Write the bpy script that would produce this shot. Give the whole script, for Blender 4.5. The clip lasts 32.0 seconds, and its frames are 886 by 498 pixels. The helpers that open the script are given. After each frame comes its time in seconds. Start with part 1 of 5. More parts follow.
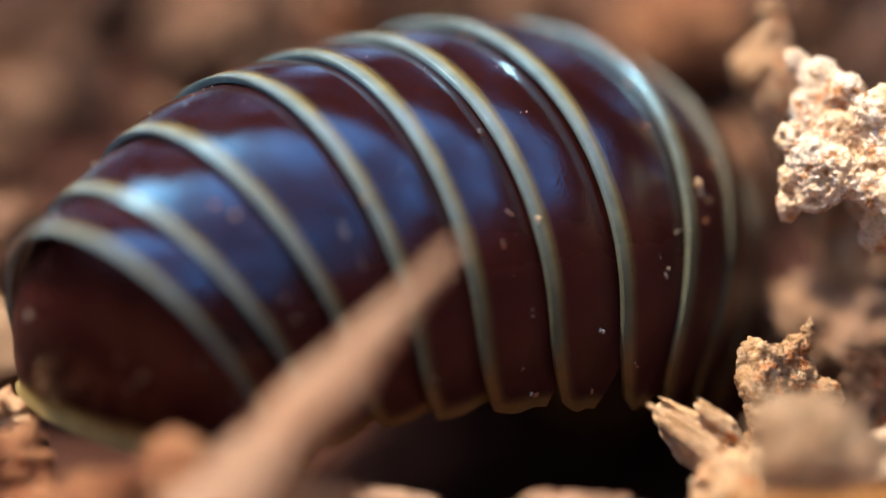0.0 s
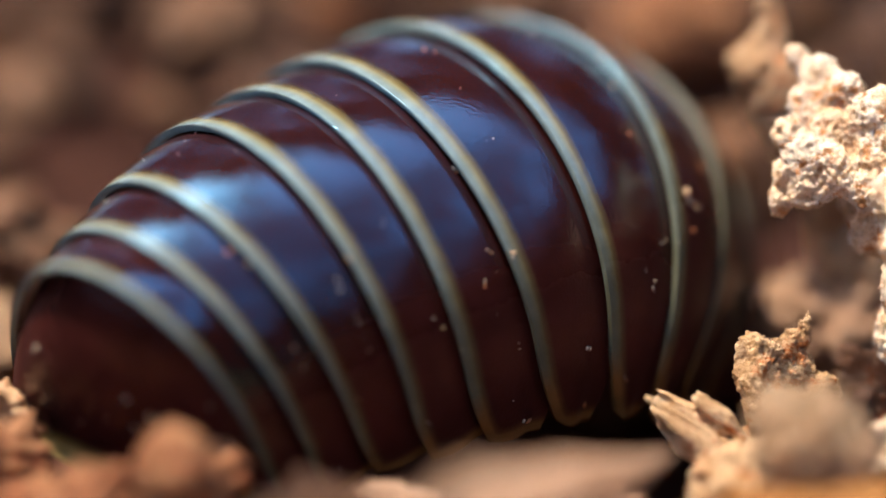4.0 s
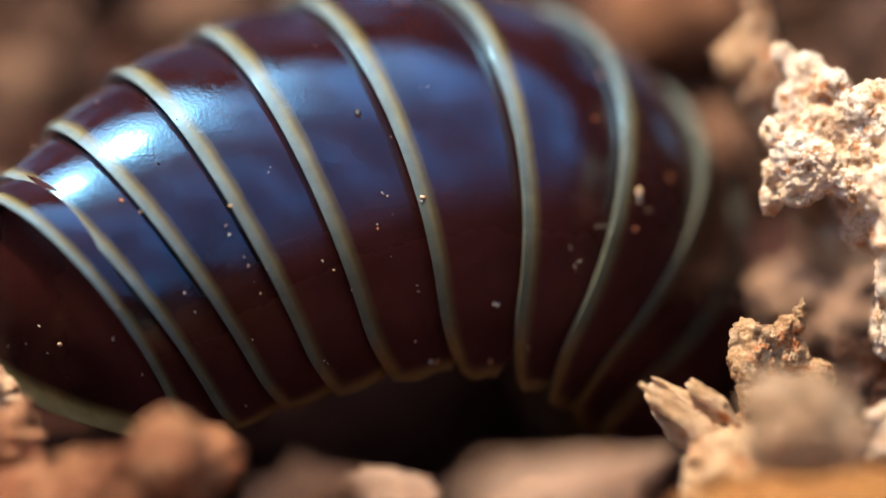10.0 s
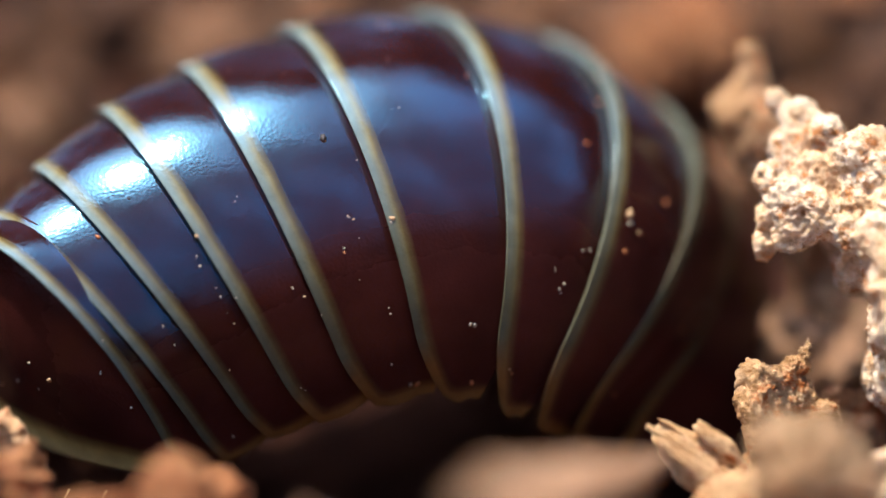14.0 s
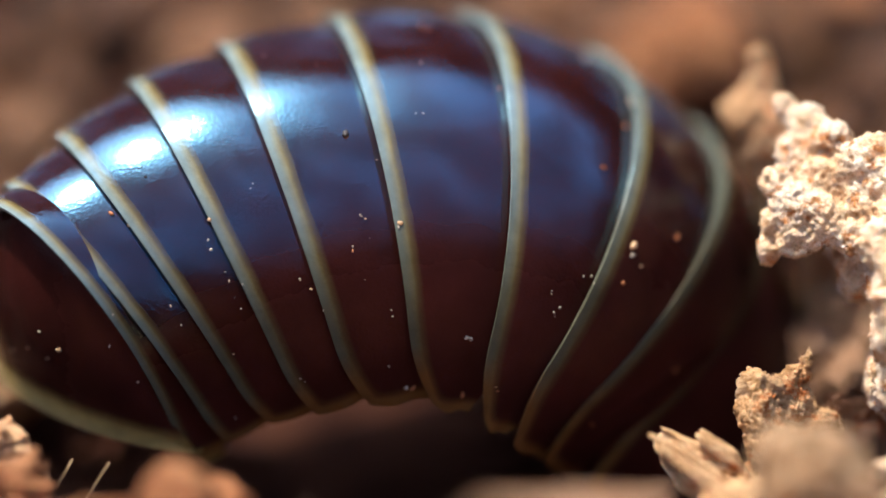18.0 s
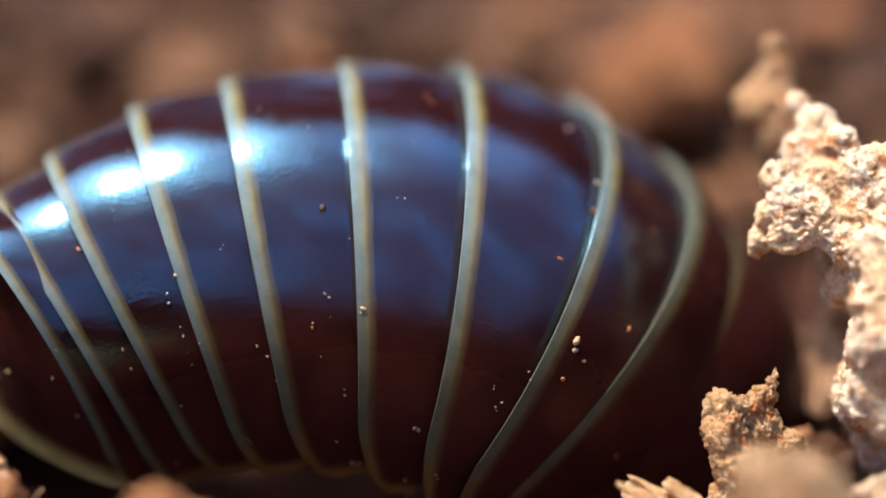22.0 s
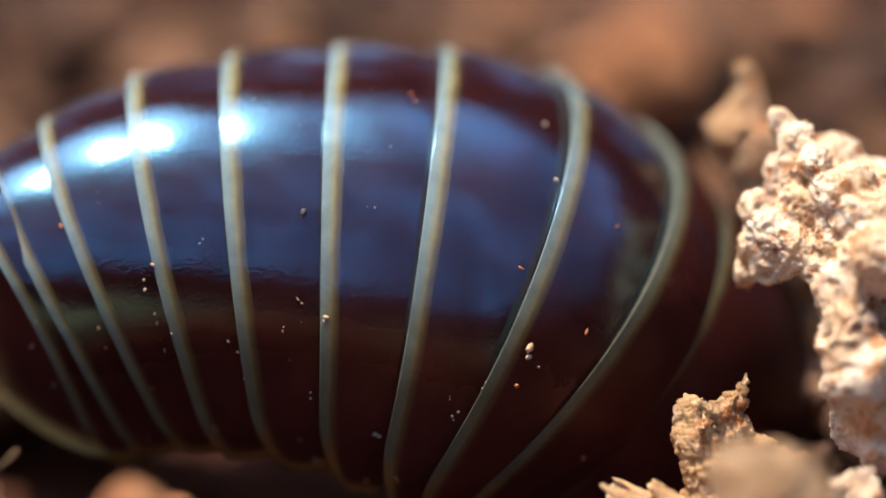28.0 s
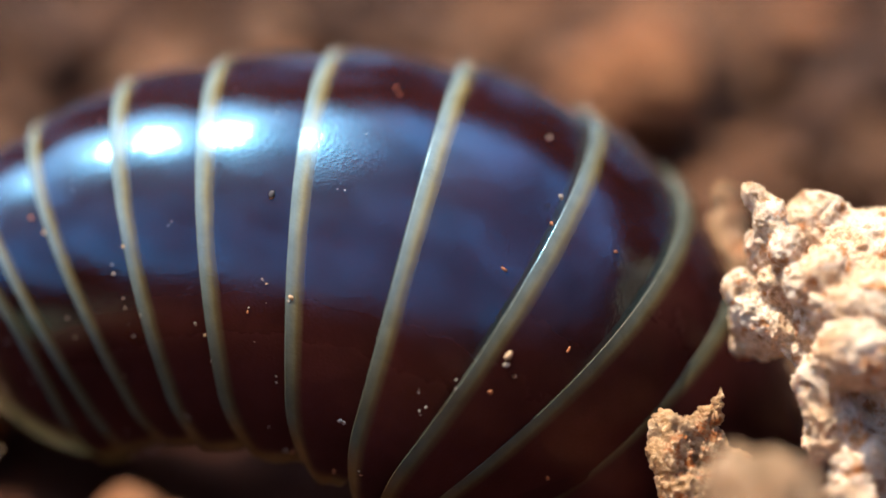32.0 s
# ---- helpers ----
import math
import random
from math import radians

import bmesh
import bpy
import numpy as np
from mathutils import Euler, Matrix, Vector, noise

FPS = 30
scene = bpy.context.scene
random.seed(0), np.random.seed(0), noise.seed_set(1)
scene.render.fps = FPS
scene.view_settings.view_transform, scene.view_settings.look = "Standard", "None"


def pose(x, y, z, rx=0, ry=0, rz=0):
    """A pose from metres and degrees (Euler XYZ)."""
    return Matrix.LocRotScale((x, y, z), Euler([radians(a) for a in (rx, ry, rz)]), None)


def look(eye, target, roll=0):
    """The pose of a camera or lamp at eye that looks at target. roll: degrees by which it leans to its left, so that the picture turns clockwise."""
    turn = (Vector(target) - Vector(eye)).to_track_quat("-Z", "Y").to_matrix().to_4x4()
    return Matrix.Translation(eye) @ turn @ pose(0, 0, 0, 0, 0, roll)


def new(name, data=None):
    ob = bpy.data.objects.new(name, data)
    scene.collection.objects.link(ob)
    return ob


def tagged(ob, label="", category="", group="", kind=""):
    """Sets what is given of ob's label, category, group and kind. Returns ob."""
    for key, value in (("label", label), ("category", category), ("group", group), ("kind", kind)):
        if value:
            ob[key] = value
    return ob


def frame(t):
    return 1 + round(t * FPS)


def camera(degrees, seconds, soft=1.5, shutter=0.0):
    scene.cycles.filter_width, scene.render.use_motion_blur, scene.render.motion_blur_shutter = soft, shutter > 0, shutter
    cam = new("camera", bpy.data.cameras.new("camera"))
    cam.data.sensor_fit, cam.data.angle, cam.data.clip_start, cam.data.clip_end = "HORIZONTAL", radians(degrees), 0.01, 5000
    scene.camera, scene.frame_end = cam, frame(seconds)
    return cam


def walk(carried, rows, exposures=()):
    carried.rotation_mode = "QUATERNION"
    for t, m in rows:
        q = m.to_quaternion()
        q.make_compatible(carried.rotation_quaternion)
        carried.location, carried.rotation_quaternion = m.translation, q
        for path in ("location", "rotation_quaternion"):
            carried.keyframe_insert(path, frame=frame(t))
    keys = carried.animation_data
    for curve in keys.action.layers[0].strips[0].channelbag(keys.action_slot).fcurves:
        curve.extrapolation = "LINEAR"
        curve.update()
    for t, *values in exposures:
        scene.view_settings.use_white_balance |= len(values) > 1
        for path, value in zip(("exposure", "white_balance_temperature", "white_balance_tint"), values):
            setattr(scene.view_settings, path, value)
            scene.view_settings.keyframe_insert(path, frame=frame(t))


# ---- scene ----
MM = 0.001

cam = camera(20.0, 32.0, soft=1.6)
# The tripod head's small pans: seconds, then degrees to the right and up.
EYE = Vector((0.000, -39.405, 19.921)) * MM
AIM = Vector((0.0, 0.0, 4.0)) * MM
PANS = [
    (0, -0.142, 0.722), (0.5, -0.180, 0.580), (1, -0.283, 0.593), (1.5, -0.245, 0.554), (2, -0.206, 0.722),
    (2.5, -0.219, 0.722), (3, -0.245, 0.670), (3.5, -0.180, 0.580), (5.5, 0.039, 0.515), (6, -0.064, 0.387),
    (6.5, -0.026, 0.129), (7, 0.116, 0.283), (7.5, 0.052, 0.425), (8, -0.000, 0.283), (8.5, -0.026, 0.180),
    (9, -0.000, 0.000), (9.5, 0.052, 0.206), (10, 0.039, 0.258), (10.5, -0.077, 0.064), (11, -0.077, 0.090),
    (11.5, -0.039, 0.464), (12, -0.000, 0.812), (12.5, -0.039, 0.889), (13, -0.116, 0.876), (13.5, -0.258, 0.966),
    (14, -0.116, 1.211), (14.5, -0.103, 1.353), (16.5, -0.168, 1.301), (17, -0.103, 1.482), (17.5, -0.142, 1.585),
    (18, -0.168, 1.404), (18.5, -0.142, 1.404), (19, -0.064, 1.546), (19.5, 0.090, 1.726), (20, 0.077, 1.520),
    (20.5, 0.084, 1.546), (21, 0.148, 1.482), (21.5, 0.445, 1.778), (22, 0.322, 1.984), (22.5, 0.457, 1.791),
    (23, 0.354, 1.778), (23.5, 0.354, 1.836), (24, 0.464, 1.919), (24.5, 0.573, 1.984), (25, 0.419, 1.855),
    (25.5, 0.509, 1.855), (27.5, 0.780, 1.868), (28, 0.838, 1.842), (28.5, 0.850, 1.855), (29, 0.857, 1.977),
    (29.5, 0.908, 2.145), (30, 0.908, 2.145), (30.5, 0.876, 2.132), (31, 0.818, 2.183), (31.5, 0.857, 2.029),
    (32, 0.915, 2.009),
]


def aimed(right, up):
    """The camera's pose, turned by these degrees from its first aim."""
    return look(EYE, AIM) @ pose(0, 0, 0, up, -right, 0)


walk(cam, [(t, aimed(a, b)) for t, a, b in PANS], exposures=[(0.0, 2.2, 5120, 9), (32.0, 2.2, 5120, 9)])
cam.data.dof.use_dof = True
cam.data.dof.focus_distance = 0.0413
cam.data.dof.aperture_fstop = 24.0

# ---- light ----
SUN_ELEVATION, SUN_AZIMUTH = 71.0, -74.0
world = bpy.data.worlds.new("sky")
world.use_nodes = True
scene.world = world
sky = world.node_tree.nodes.new("ShaderNodeTexSky")
sky.sky_type = "NISHITA"
sky.sun_disc = False
sky.dust_density, sky.ozone_density = 3.0, 2.0
sky.sun_elevation, sky.sun_rotation = radians(SUN_ELEVATION), radians(SUN_AZIMUTH)
back = world.node_tree.nodes["Background"]
back.inputs["Strength"].default_value = 0.15
world.node_tree.links.new(sky.outputs["Color"], back.inputs["Color"])
lamp = bpy.data.lights.new("sun", "SUN")
lamp.energy, lamp.angle, lamp.color = 1.95, radians(0.8), (1.0, 0.80, 0.54)
sun = new("sun", lamp)
ea, aa = radians(SUN_ELEVATION), radians(SUN_AZIMUTH)
SUN_WAY = Vector((math.sin(aa) * math.cos(ea), math.cos(aa) * math.cos(ea), math.sin(ea)))
sun.matrix_world = look(SUN_WAY, (0, 0, 0))


# ---- materials ----
def material(name, build):
    mat = bpy.data.materials.new(name)
    mat.use_nodes = True
    build(mat.node_tree, mat.node_tree.nodes["Principled BSDF"])
    return mat


def node(tree, kind, **inputs):
    n = tree.nodes.new(kind)
    for key, value in inputs.items():
        n.inputs[key.replace("_", " ")].default_value = value
    return n


def ramp(tree, source, stops):
    n = tree.nodes.new("ShaderNodeValToRGB")
    while len(n.color_ramp.elements) < len(stops):
        n.color_ramp.elements.new(0.5)
    for e, (at, colour) in zip(n.color_ramp.elements, stops):
        e.position, e.color = at, (*colour, 1)
    tree.links.new(source, n.inputs["Fac"])
    return n.outputs["Color"]


def coords(tree, stretch=(1, 1, 1)):
    """Object coordinates counted in millimetres."""
    c = tree.nodes.new("ShaderNodeTexCoord")
    m = tree.nodes.new("ShaderNodeMapping")
    m.inputs["Scale"].default_value = [1000 * a for a in stretch]
    tree.links.new(c.outputs["Object"], m.inputs["Vector"])
    return m.outputs["Vector"]


def grain(tree, vector, scale, detail=6.0, rough=0.6):
    n = node(tree, "ShaderNodeTexNoise", Scale=scale, Detail=detail, Roughness=rough)
    tree.links.new(vector, n.inputs["Vector"])
    return n.outputs["Fac"]


def bump(tree, height, shader, strength, distance, below=None):
    n = node(tree, "ShaderNodeBump", Strength=strength, Distance=distance)
    tree.links.new(height, n.inputs["Height"])
    if below:
        tree.links.new(below, n.inputs["Normal"])
    tree.links.new(n.outputs["Normal"], shader.inputs["Normal"])
    return n.outputs["Normal"]


def mix(tree, fac, a, b, mode="MIX"):
    n = tree.nodes.new("ShaderNodeMix")
    n.data_type, n.blend_type = "RGBA", mode
    for socket, value in ((n.inputs["Factor"], fac), (n.inputs["A"], a), (n.inputs["B"], b)):
        if hasattr(value, "is_linked"):
            tree.links.new(value, socket)
        elif isinstance(value, tuple):
            socket.default_value = (*value, 1)
        else:
            socket.default_value = value
    return n.outputs["Result"]


def wood(pale, tan, dark, red, fibre=(1, 1, 1), dull=0.6, pores=0.0):
    def build(tree, shader):
        v = coords(tree, fibre)
        info = tree.nodes.new("ShaderNodeObjectInfo")
        big = ramp(tree, grain(tree, v, 1.3, 6.0, 0.7), [(0.32, dark), (0.43, tan), (0.55, pale), (0.75, tan)])
        spots = ramp(tree, grain(tree, v, 2.6, 4.0, 0.65), [(0.52, (0, 0, 0)), (0.64, (1, 1, 1))])
        col = mix(tree, spots, big, red)
        fine = ramp(tree, grain(tree, v, 12.0, 6.0, 0.75), [(0.36, (0.42, 0.28, 0.18)), (0.5, (1, 1, 1))])
        col = mix(tree, 0.45, col, fine, "MULTIPLY")
        tone = ramp(tree, info.outputs["Random"], [(0.0, (dull, dull * 0.9, dull * 0.8)), (0.5, (0.95, 0.92, 0.88)), (1.0, (1.1, 1.06, 1.02))])
        col = mix(tree, 1.0, col, tone, "MULTIPLY")
        first = None
        if pores:
            cells = node(tree, "ShaderNodeTexVoronoi", Scale=pores)
            tree.links.new(v, cells.inputs["Vector"])
            holes = ramp(tree, cells.outputs["Distance"], [(0.12, (0, 0, 0)), (0.34, (1, 1, 1))])
            patch = ramp(tree, grain(tree, v, 1.1, 3.0), [(0.42, (0, 0, 0)), (0.55, (1, 1, 1))])
            holes = mix(tree, patch, (1, 1, 1), holes)
            col = mix(tree, holes, dark, col)
            first = bump(tree, holes, shader, 0.8, 0.00012)
        tree.links.new(col, shader.inputs["Base Color"])
        shader.inputs["Roughness"].default_value = 0.85
        shader.inputs["Specular IOR Level"].default_value = 0.25
        first = bump(tree, grain(tree, v, 5.0, 8.0, 0.7), shader, 0.8, 0.00016, first)
        bump(tree, grain(tree, v, 18.0, 5.0, 0.75), shader, 0.8, 0.00006, first)
    return build


WOOD_TAN = material("crumbled tan wood", wood((0.24, 0.115, 0.045), (0.10, 0.043, 0.016), (0.022, 0.009, 0.004), (0.14, 0.047, 0.014), dull=0.32))
WOOD_PALE = material("pale rotten wood", wood((0.95, 0.77, 0.54), (0.90, 0.62, 0.34), (0.52, 0.23, 0.075), (0.68, 0.29, 0.085), dull=0.97, pores=3.2))
WOOD_FIBRE = material("fibrous bark wood", wood((0.80, 0.56, 0.30), (0.60, 0.35, 0.14), (0.15, 0.06, 0.022), (0.52, 0.17, 0.03), (0.6, 1.4, 1.4), 0.9, 2.0))
WOOD_BROWN = material("brown rotten wood", wood((0.16, 0.082, 0.040), (0.08, 0.037, 0.018), (0.018, 0.007, 0.004), (0.11, 0.035, 0.010), dull=0.32))
PELLET = material("rusty soil crumb", wood((0.42, 0.20, 0.075), (0.31, 0.12, 0.040), (0.10, 0.038, 0.016), (0.36, 0.10, 0.03), dull=0.95))
TWIG_WOOD = material("weathered pinkish splinter", wood((0.50, 0.31, 0.175), (0.40, 0.23, 0.12), (0.22, 0.11, 0.052), (0.38, 0.17, 0.07), (0.3, 1.5, 1.5), 0.9))
KNOB_WOOD = material("orange rotten wood", wood((0.74, 0.48, 0.25), (0.58, 0.33, 0.14), (0.26, 0.11, 0.042), (0.54, 0.21, 0.06), dull=0.95))
DUSTY = material("dusty greyish wood", wood((0.50, 0.345, 0.19), (0.40, 0.255, 0.125), (0.20, 0.11, 0.05), (0.42, 0.22, 0.09), dull=0.95))
RUST = material("rusty rotten wood", wood((0.50, 0.28, 0.13), (0.42, 0.18, 0.06), (0.12, 0.045, 0.02), (0.46, 0.13, 0.03), dull=0.95))
AMBER = material("amber leaf scrap", wood((0.44, 0.20, 0.035), (0.38, 0.15, 0.022), (0.20, 0.07, 0.015), (0.34, 0.11, 0.015)))


LITTER = material("brown-orange rotten wood", wood((0.30, 0.17, 0.085), (0.21, 0.105, 0.048), (0.06, 0.024, 0.011), (0.26, 0.09, 0.026), dull=0.9))


def soil(tree, shader):
    v = coords(tree)
    col = ramp(tree, grain(tree, v, 0.5, 8.0, 0.7), [(0.35, (0.040, 0.014, 0.008)), (0.5, (0.085, 0.031, 0.016)), (0.72, (0.13, 0.053, 0.026))])
    tree.links.new(col, shader.inputs["Base Color"])
    shader.inputs["Roughness"].default_value = 0.95
    shader.inputs["Specular IOR Level"].default_value = 0.1
    bump(tree, grain(tree, v, 2.0, 8.0, 0.75), shader, 1.0, 0.0005)


SOIL = material("dark humus", soil)


def cuticle(yellow):
    """Dark chestnut shell with a pale margin, yellow to this share."""
    def build(tree, shader):
        v = coords(tree)
        uv = tree.nodes.new("ShaderNodeUVMap")
        cut = tree.nodes.new("ShaderNodeSeparateXYZ")
        tree.links.new(uv.outputs["UV"], cut.inputs["Vector"])
        # u: millimetres from the free edge; v: 0 on the flank, 1 on the back
        wavy = node(tree, "ShaderNodeMath")
        wavy.operation = "MULTIPLY_ADD"
        wavy.inputs[1].default_value = 0.10
        tree.links.new(grain(tree, v, 0.9, 3.0), wavy.inputs[0])
        tree.links.new(cut.outputs["X"], wavy.inputs[2])
        across = wavy.outputs[0]
        edge = ramp(tree, across, [(0.0, (1, 1, 1)), (0.25, (1, 1, 1)), (0.33, (0.45, 0.45, 0.45)), (0.45, (0, 0, 0))])
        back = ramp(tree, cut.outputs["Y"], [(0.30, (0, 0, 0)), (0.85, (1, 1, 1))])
        # olive margin colour, plus flank dimness and the back's sky reflection painted in
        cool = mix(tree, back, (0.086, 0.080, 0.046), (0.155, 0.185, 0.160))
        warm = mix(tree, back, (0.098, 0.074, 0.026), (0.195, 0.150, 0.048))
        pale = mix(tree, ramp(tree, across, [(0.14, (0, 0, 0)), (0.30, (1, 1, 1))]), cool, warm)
        amber = ramp(tree, cut.outputs["Y"], [(0.0, (1, 1, 1)), (0.12, (0, 0, 0))])
        pale = mix(tree, amber, pale, (0.15, 0.070, 0.018))
        pale = mix(tree, yellow, pale, (0.34, 0.215, 0.050))
        pale = mix(tree, 0.5, pale, ramp(tree, grain(tree, v, 3.0, 5.0), [(0.3, (0.6, 0.6, 0.6)), (0.7, (1.2, 1.2, 1.2))]), "MULTIPLY")
        dark = ramp(tree, grain(tree, v, 0.7, 5.0, 0.6), [(0.3, (0.012, 0.0026, 0.0019)), (0.7, (0.026, 0.0056, 0.0039))])
        # flank base lifted and reddened in place of missing fill light
        red = ramp(tree, grain(tree, v, 0.7, 5.0, 0.6), [(0.3, (0.024, 0.0056, 0.0042)), (0.7, (0.050, 0.0112, 0.0080))])
        dark = mix(tree, ramp(tree, cut.outputs["Y"], [(0.25, (0, 0, 0)), (0.65, (1, 1, 1))]), red, dark)
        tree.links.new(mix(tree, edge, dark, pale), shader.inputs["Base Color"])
        rough = ramp(tree, grain(tree, v, 1.3, 4.0), [(0.3, (0.075, 0.075, 0.075)), (0.7, (0.12, 0.12, 0.12))])
        flank = ramp(tree, cut.outputs["Y"], [(0.0, (0.34, 0.34, 0.34)), (0.35, (0.22, 0.22, 0.22)), (0.66, (0.0, 0.0, 0.0))])
        tree.links.new(mix(tree, 1.0, rough, flank, "ADD"), shader.inputs["Roughness"])
        gloss = ramp(tree, cut.outputs["Y"], [(0.0, (0.10, 0.10, 0.10)), (0.46, (0.09, 0.09, 0.09)), (0.64, (0.64, 0.64, 0.64))])
        gloss = mix(tree, 1.0, gloss, mix(tree, edge, (1, 1, 1), (0.45, 0.45, 0.45)), "MULTIPLY")
        tree.links.new(gloss, shader.inputs["Specular IOR Level"])
        shader.inputs["IOR"].default_value = 1.77
        # sky blue put into the back's reflections, a red tint into the flank's
        sheen = ramp(tree, cut.outputs["Y"], [(0.44, (0.95, 0.55, 0.40)), (0.58, (0.34, 0.78, 1.0))])
        tree.links.new(sheen, shader.inputs["Specular Tint"])
        # a leathery net of shallow wrinkles over a gently uneven shell
        net = node(tree, "ShaderNodeTexVoronoi", Scale=19.0)
        net.feature = "SMOOTH_F1"
        tree.links.new(v, net.inputs["Vector"])
        first = bump(tree, net.outputs["Distance"], shader, 0.11, 0.00003)
        first = bump(tree, grain(tree, v, 30.0, 2.0), shader, 0.09, 0.00002, first)
        bump(tree, grain(tree, coords(tree, (0.5, 1, 1)), 0.9, 1.0), shader, 0.06, 0.0004, first)
    return build


CUTICLE = material("glossy dark chestnut cuticle", cuticle(0.0))
TAIL_CUTICLE = material("chestnut cuticle with a yellowish rim", cuticle(0.6))


def plain(colour, rough, vary=0.3):
    def build(tree, shader):
        f = grain(tree, coords(tree), 6.0, 5.0)
        col = ramp(tree, f, [(0.3, tuple(c * (1 - vary) for c in colour)), (0.7, tuple(c * (1 + vary) for c in colour))])
        tree.links.new(col, shader.inputs["Base Color"])
        shader.inputs["Roughness"].default_value = rough
        bump(tree, f, shader, 0.5, 0.00002)
    return build


LEG = material("translucent brown leg", plain((0.10, 0.045, 0.02), 0.35))
BELLY = material("dark brown belly", plain((0.08, 0.026, 0.016), 0.7))
DIRT = material("ochre dirt grain", plain((0.45, 0.28, 0.13), 0.9))
DIRT_PALE = material("pale dirt grain", plain((0.38, 0.30, 0.20), 0.8))
DIRT_RED = material("rusty dirt grain", plain((0.36, 0.12, 0.03), 0.8))
DIRT_DARK = material("black dirt grain", plain((0.02, 0.012, 0.008), 0.7))
LEAVES = material("distant foliage", plain((0.024, 0.030, 0.015), 0.95))


# ---- shapes ----
def part(name, bm, mat, parent=None, label="", smooth=True):
    """Links a bmesh drawn in millimetres as one mesh object."""
    bmesh.ops.scale(bm, vec=(MM, MM, MM), verts=bm.verts)
    mesh = bpy.data.meshes.new(name)
    bm.to_mesh(mesh)
    bm.free()
    mesh.materials.append(mat)
    mesh.shade_smooth() if smooth else mesh.shade_flat()
    ob = new(name, mesh)
    ob.parent = parent
    return tagged(ob, label)


def crumb(seed, size, detail=4, crag=0.45, blocky=0.5, fine=0.06):
    """A broken crumb of wood: a ball cut by rough facets, then pitted at three scales."""
    rnd = random.Random(seed)
    bm = bmesh.new()
    bmesh.ops.create_icosphere(bm, subdivisions=detail, radius=1.0)
    cuts = []
    for _ in range(9):
        n = Vector((rnd.gauss(0, 1), rnd.gauss(0, 1), rnd.gauss(0, 1))).normalized()
        cuts.append((n, rnd.uniform(0.45, 0.85)))
    shift = Vector((rnd.uniform(-50, 50), rnd.uniform(-50, 50), rnd.uniform(-50, 50)))
    sx, sy, sz = size
    top = max(size)
    for v in bm.verts:
        p = v.co.copy()
        for n, d in cuts:
            over = p.dot(n) - d
            if over > 0:
                p -= n * over * blocky
        q = Vector((p.x * sx, p.y * sy, p.z * sz))
        k = q * (1.6 / top) + shift
        r = crag * (1.2 * abs(noise.noise(k * 0.9)) + 0.8 * abs(noise.noise(k * 2.2)) - 0.45)
        pit = noise.noise(k * 3.4 + Vector((9, 9, 9)))
        if pit > 0.15:
            r -= (pit - 0.15) * crag * 0.9
        r += fine * (1.8 * abs(noise.noise(k * 5)) + 1.3 * abs(noise.noise(k * 11)) + 0.7 * abs(noise.noise(k * 23)) - 0.6)
        v.co = q * (1 + r)
    return bm


# ---- the ground ----
def lie(x, y):
    """The litter's height in millimetres: a hollow under the animal, rising behind it."""
    r = ((x + 0.5) / 7.2) ** 2 + ((y - 2.6) / 6.4) ** 2
    hollow = -2.9 * math.exp(-0.9 * r ** 1.6)
    step = max(0.0, min(1.0, (y - 8.0) / 7))
    bank = 3.0 * step * step * (3 - 2 * step)
    k = Vector((x * 0.35, y * 0.35, 3))
    rough = 0.55 * noise.turbulence(k, 4, False) * (0.4 + min(r, 1.0))
    return 1.5 + hollow + bank + rough


def sheet():
    """One ground sheet: fine by the animal, coarse to the horizon."""
    bm = bmesh.new()
    ticks = [i * 0.5 for i in range(0, 61)] + [33, 38, 46, 60, 90, 150, 300, 800, 3000, 20000, 200000]
    ticks = [-t for t in reversed(ticks[1:])] + ticks
    rows = [[bm.verts.new((x, y, lie(x, y) if max(abs(x), abs(y)) < 45 else 3.5 if y > 0 else 1.5)) for x in ticks] for y in ticks]
    for a, b in zip(rows, rows[1:]):
        for i in range(len(ticks) - 1):
            bm.faces.new((a[i], a[i + 1], b[i + 1], b[i]))
    return bm


ground = tagged(part("ground", sheet(), SOIL), "dark brown humus under crumbled rotten wood", "ground", kind="structure")


# How high the unseen leaves stand all round, in degrees, every 30 degrees from straight ahead by the right.
RIM = (69, 58, 42, 30, 18, 14, 16, 14, 16, 26, 42, 60)


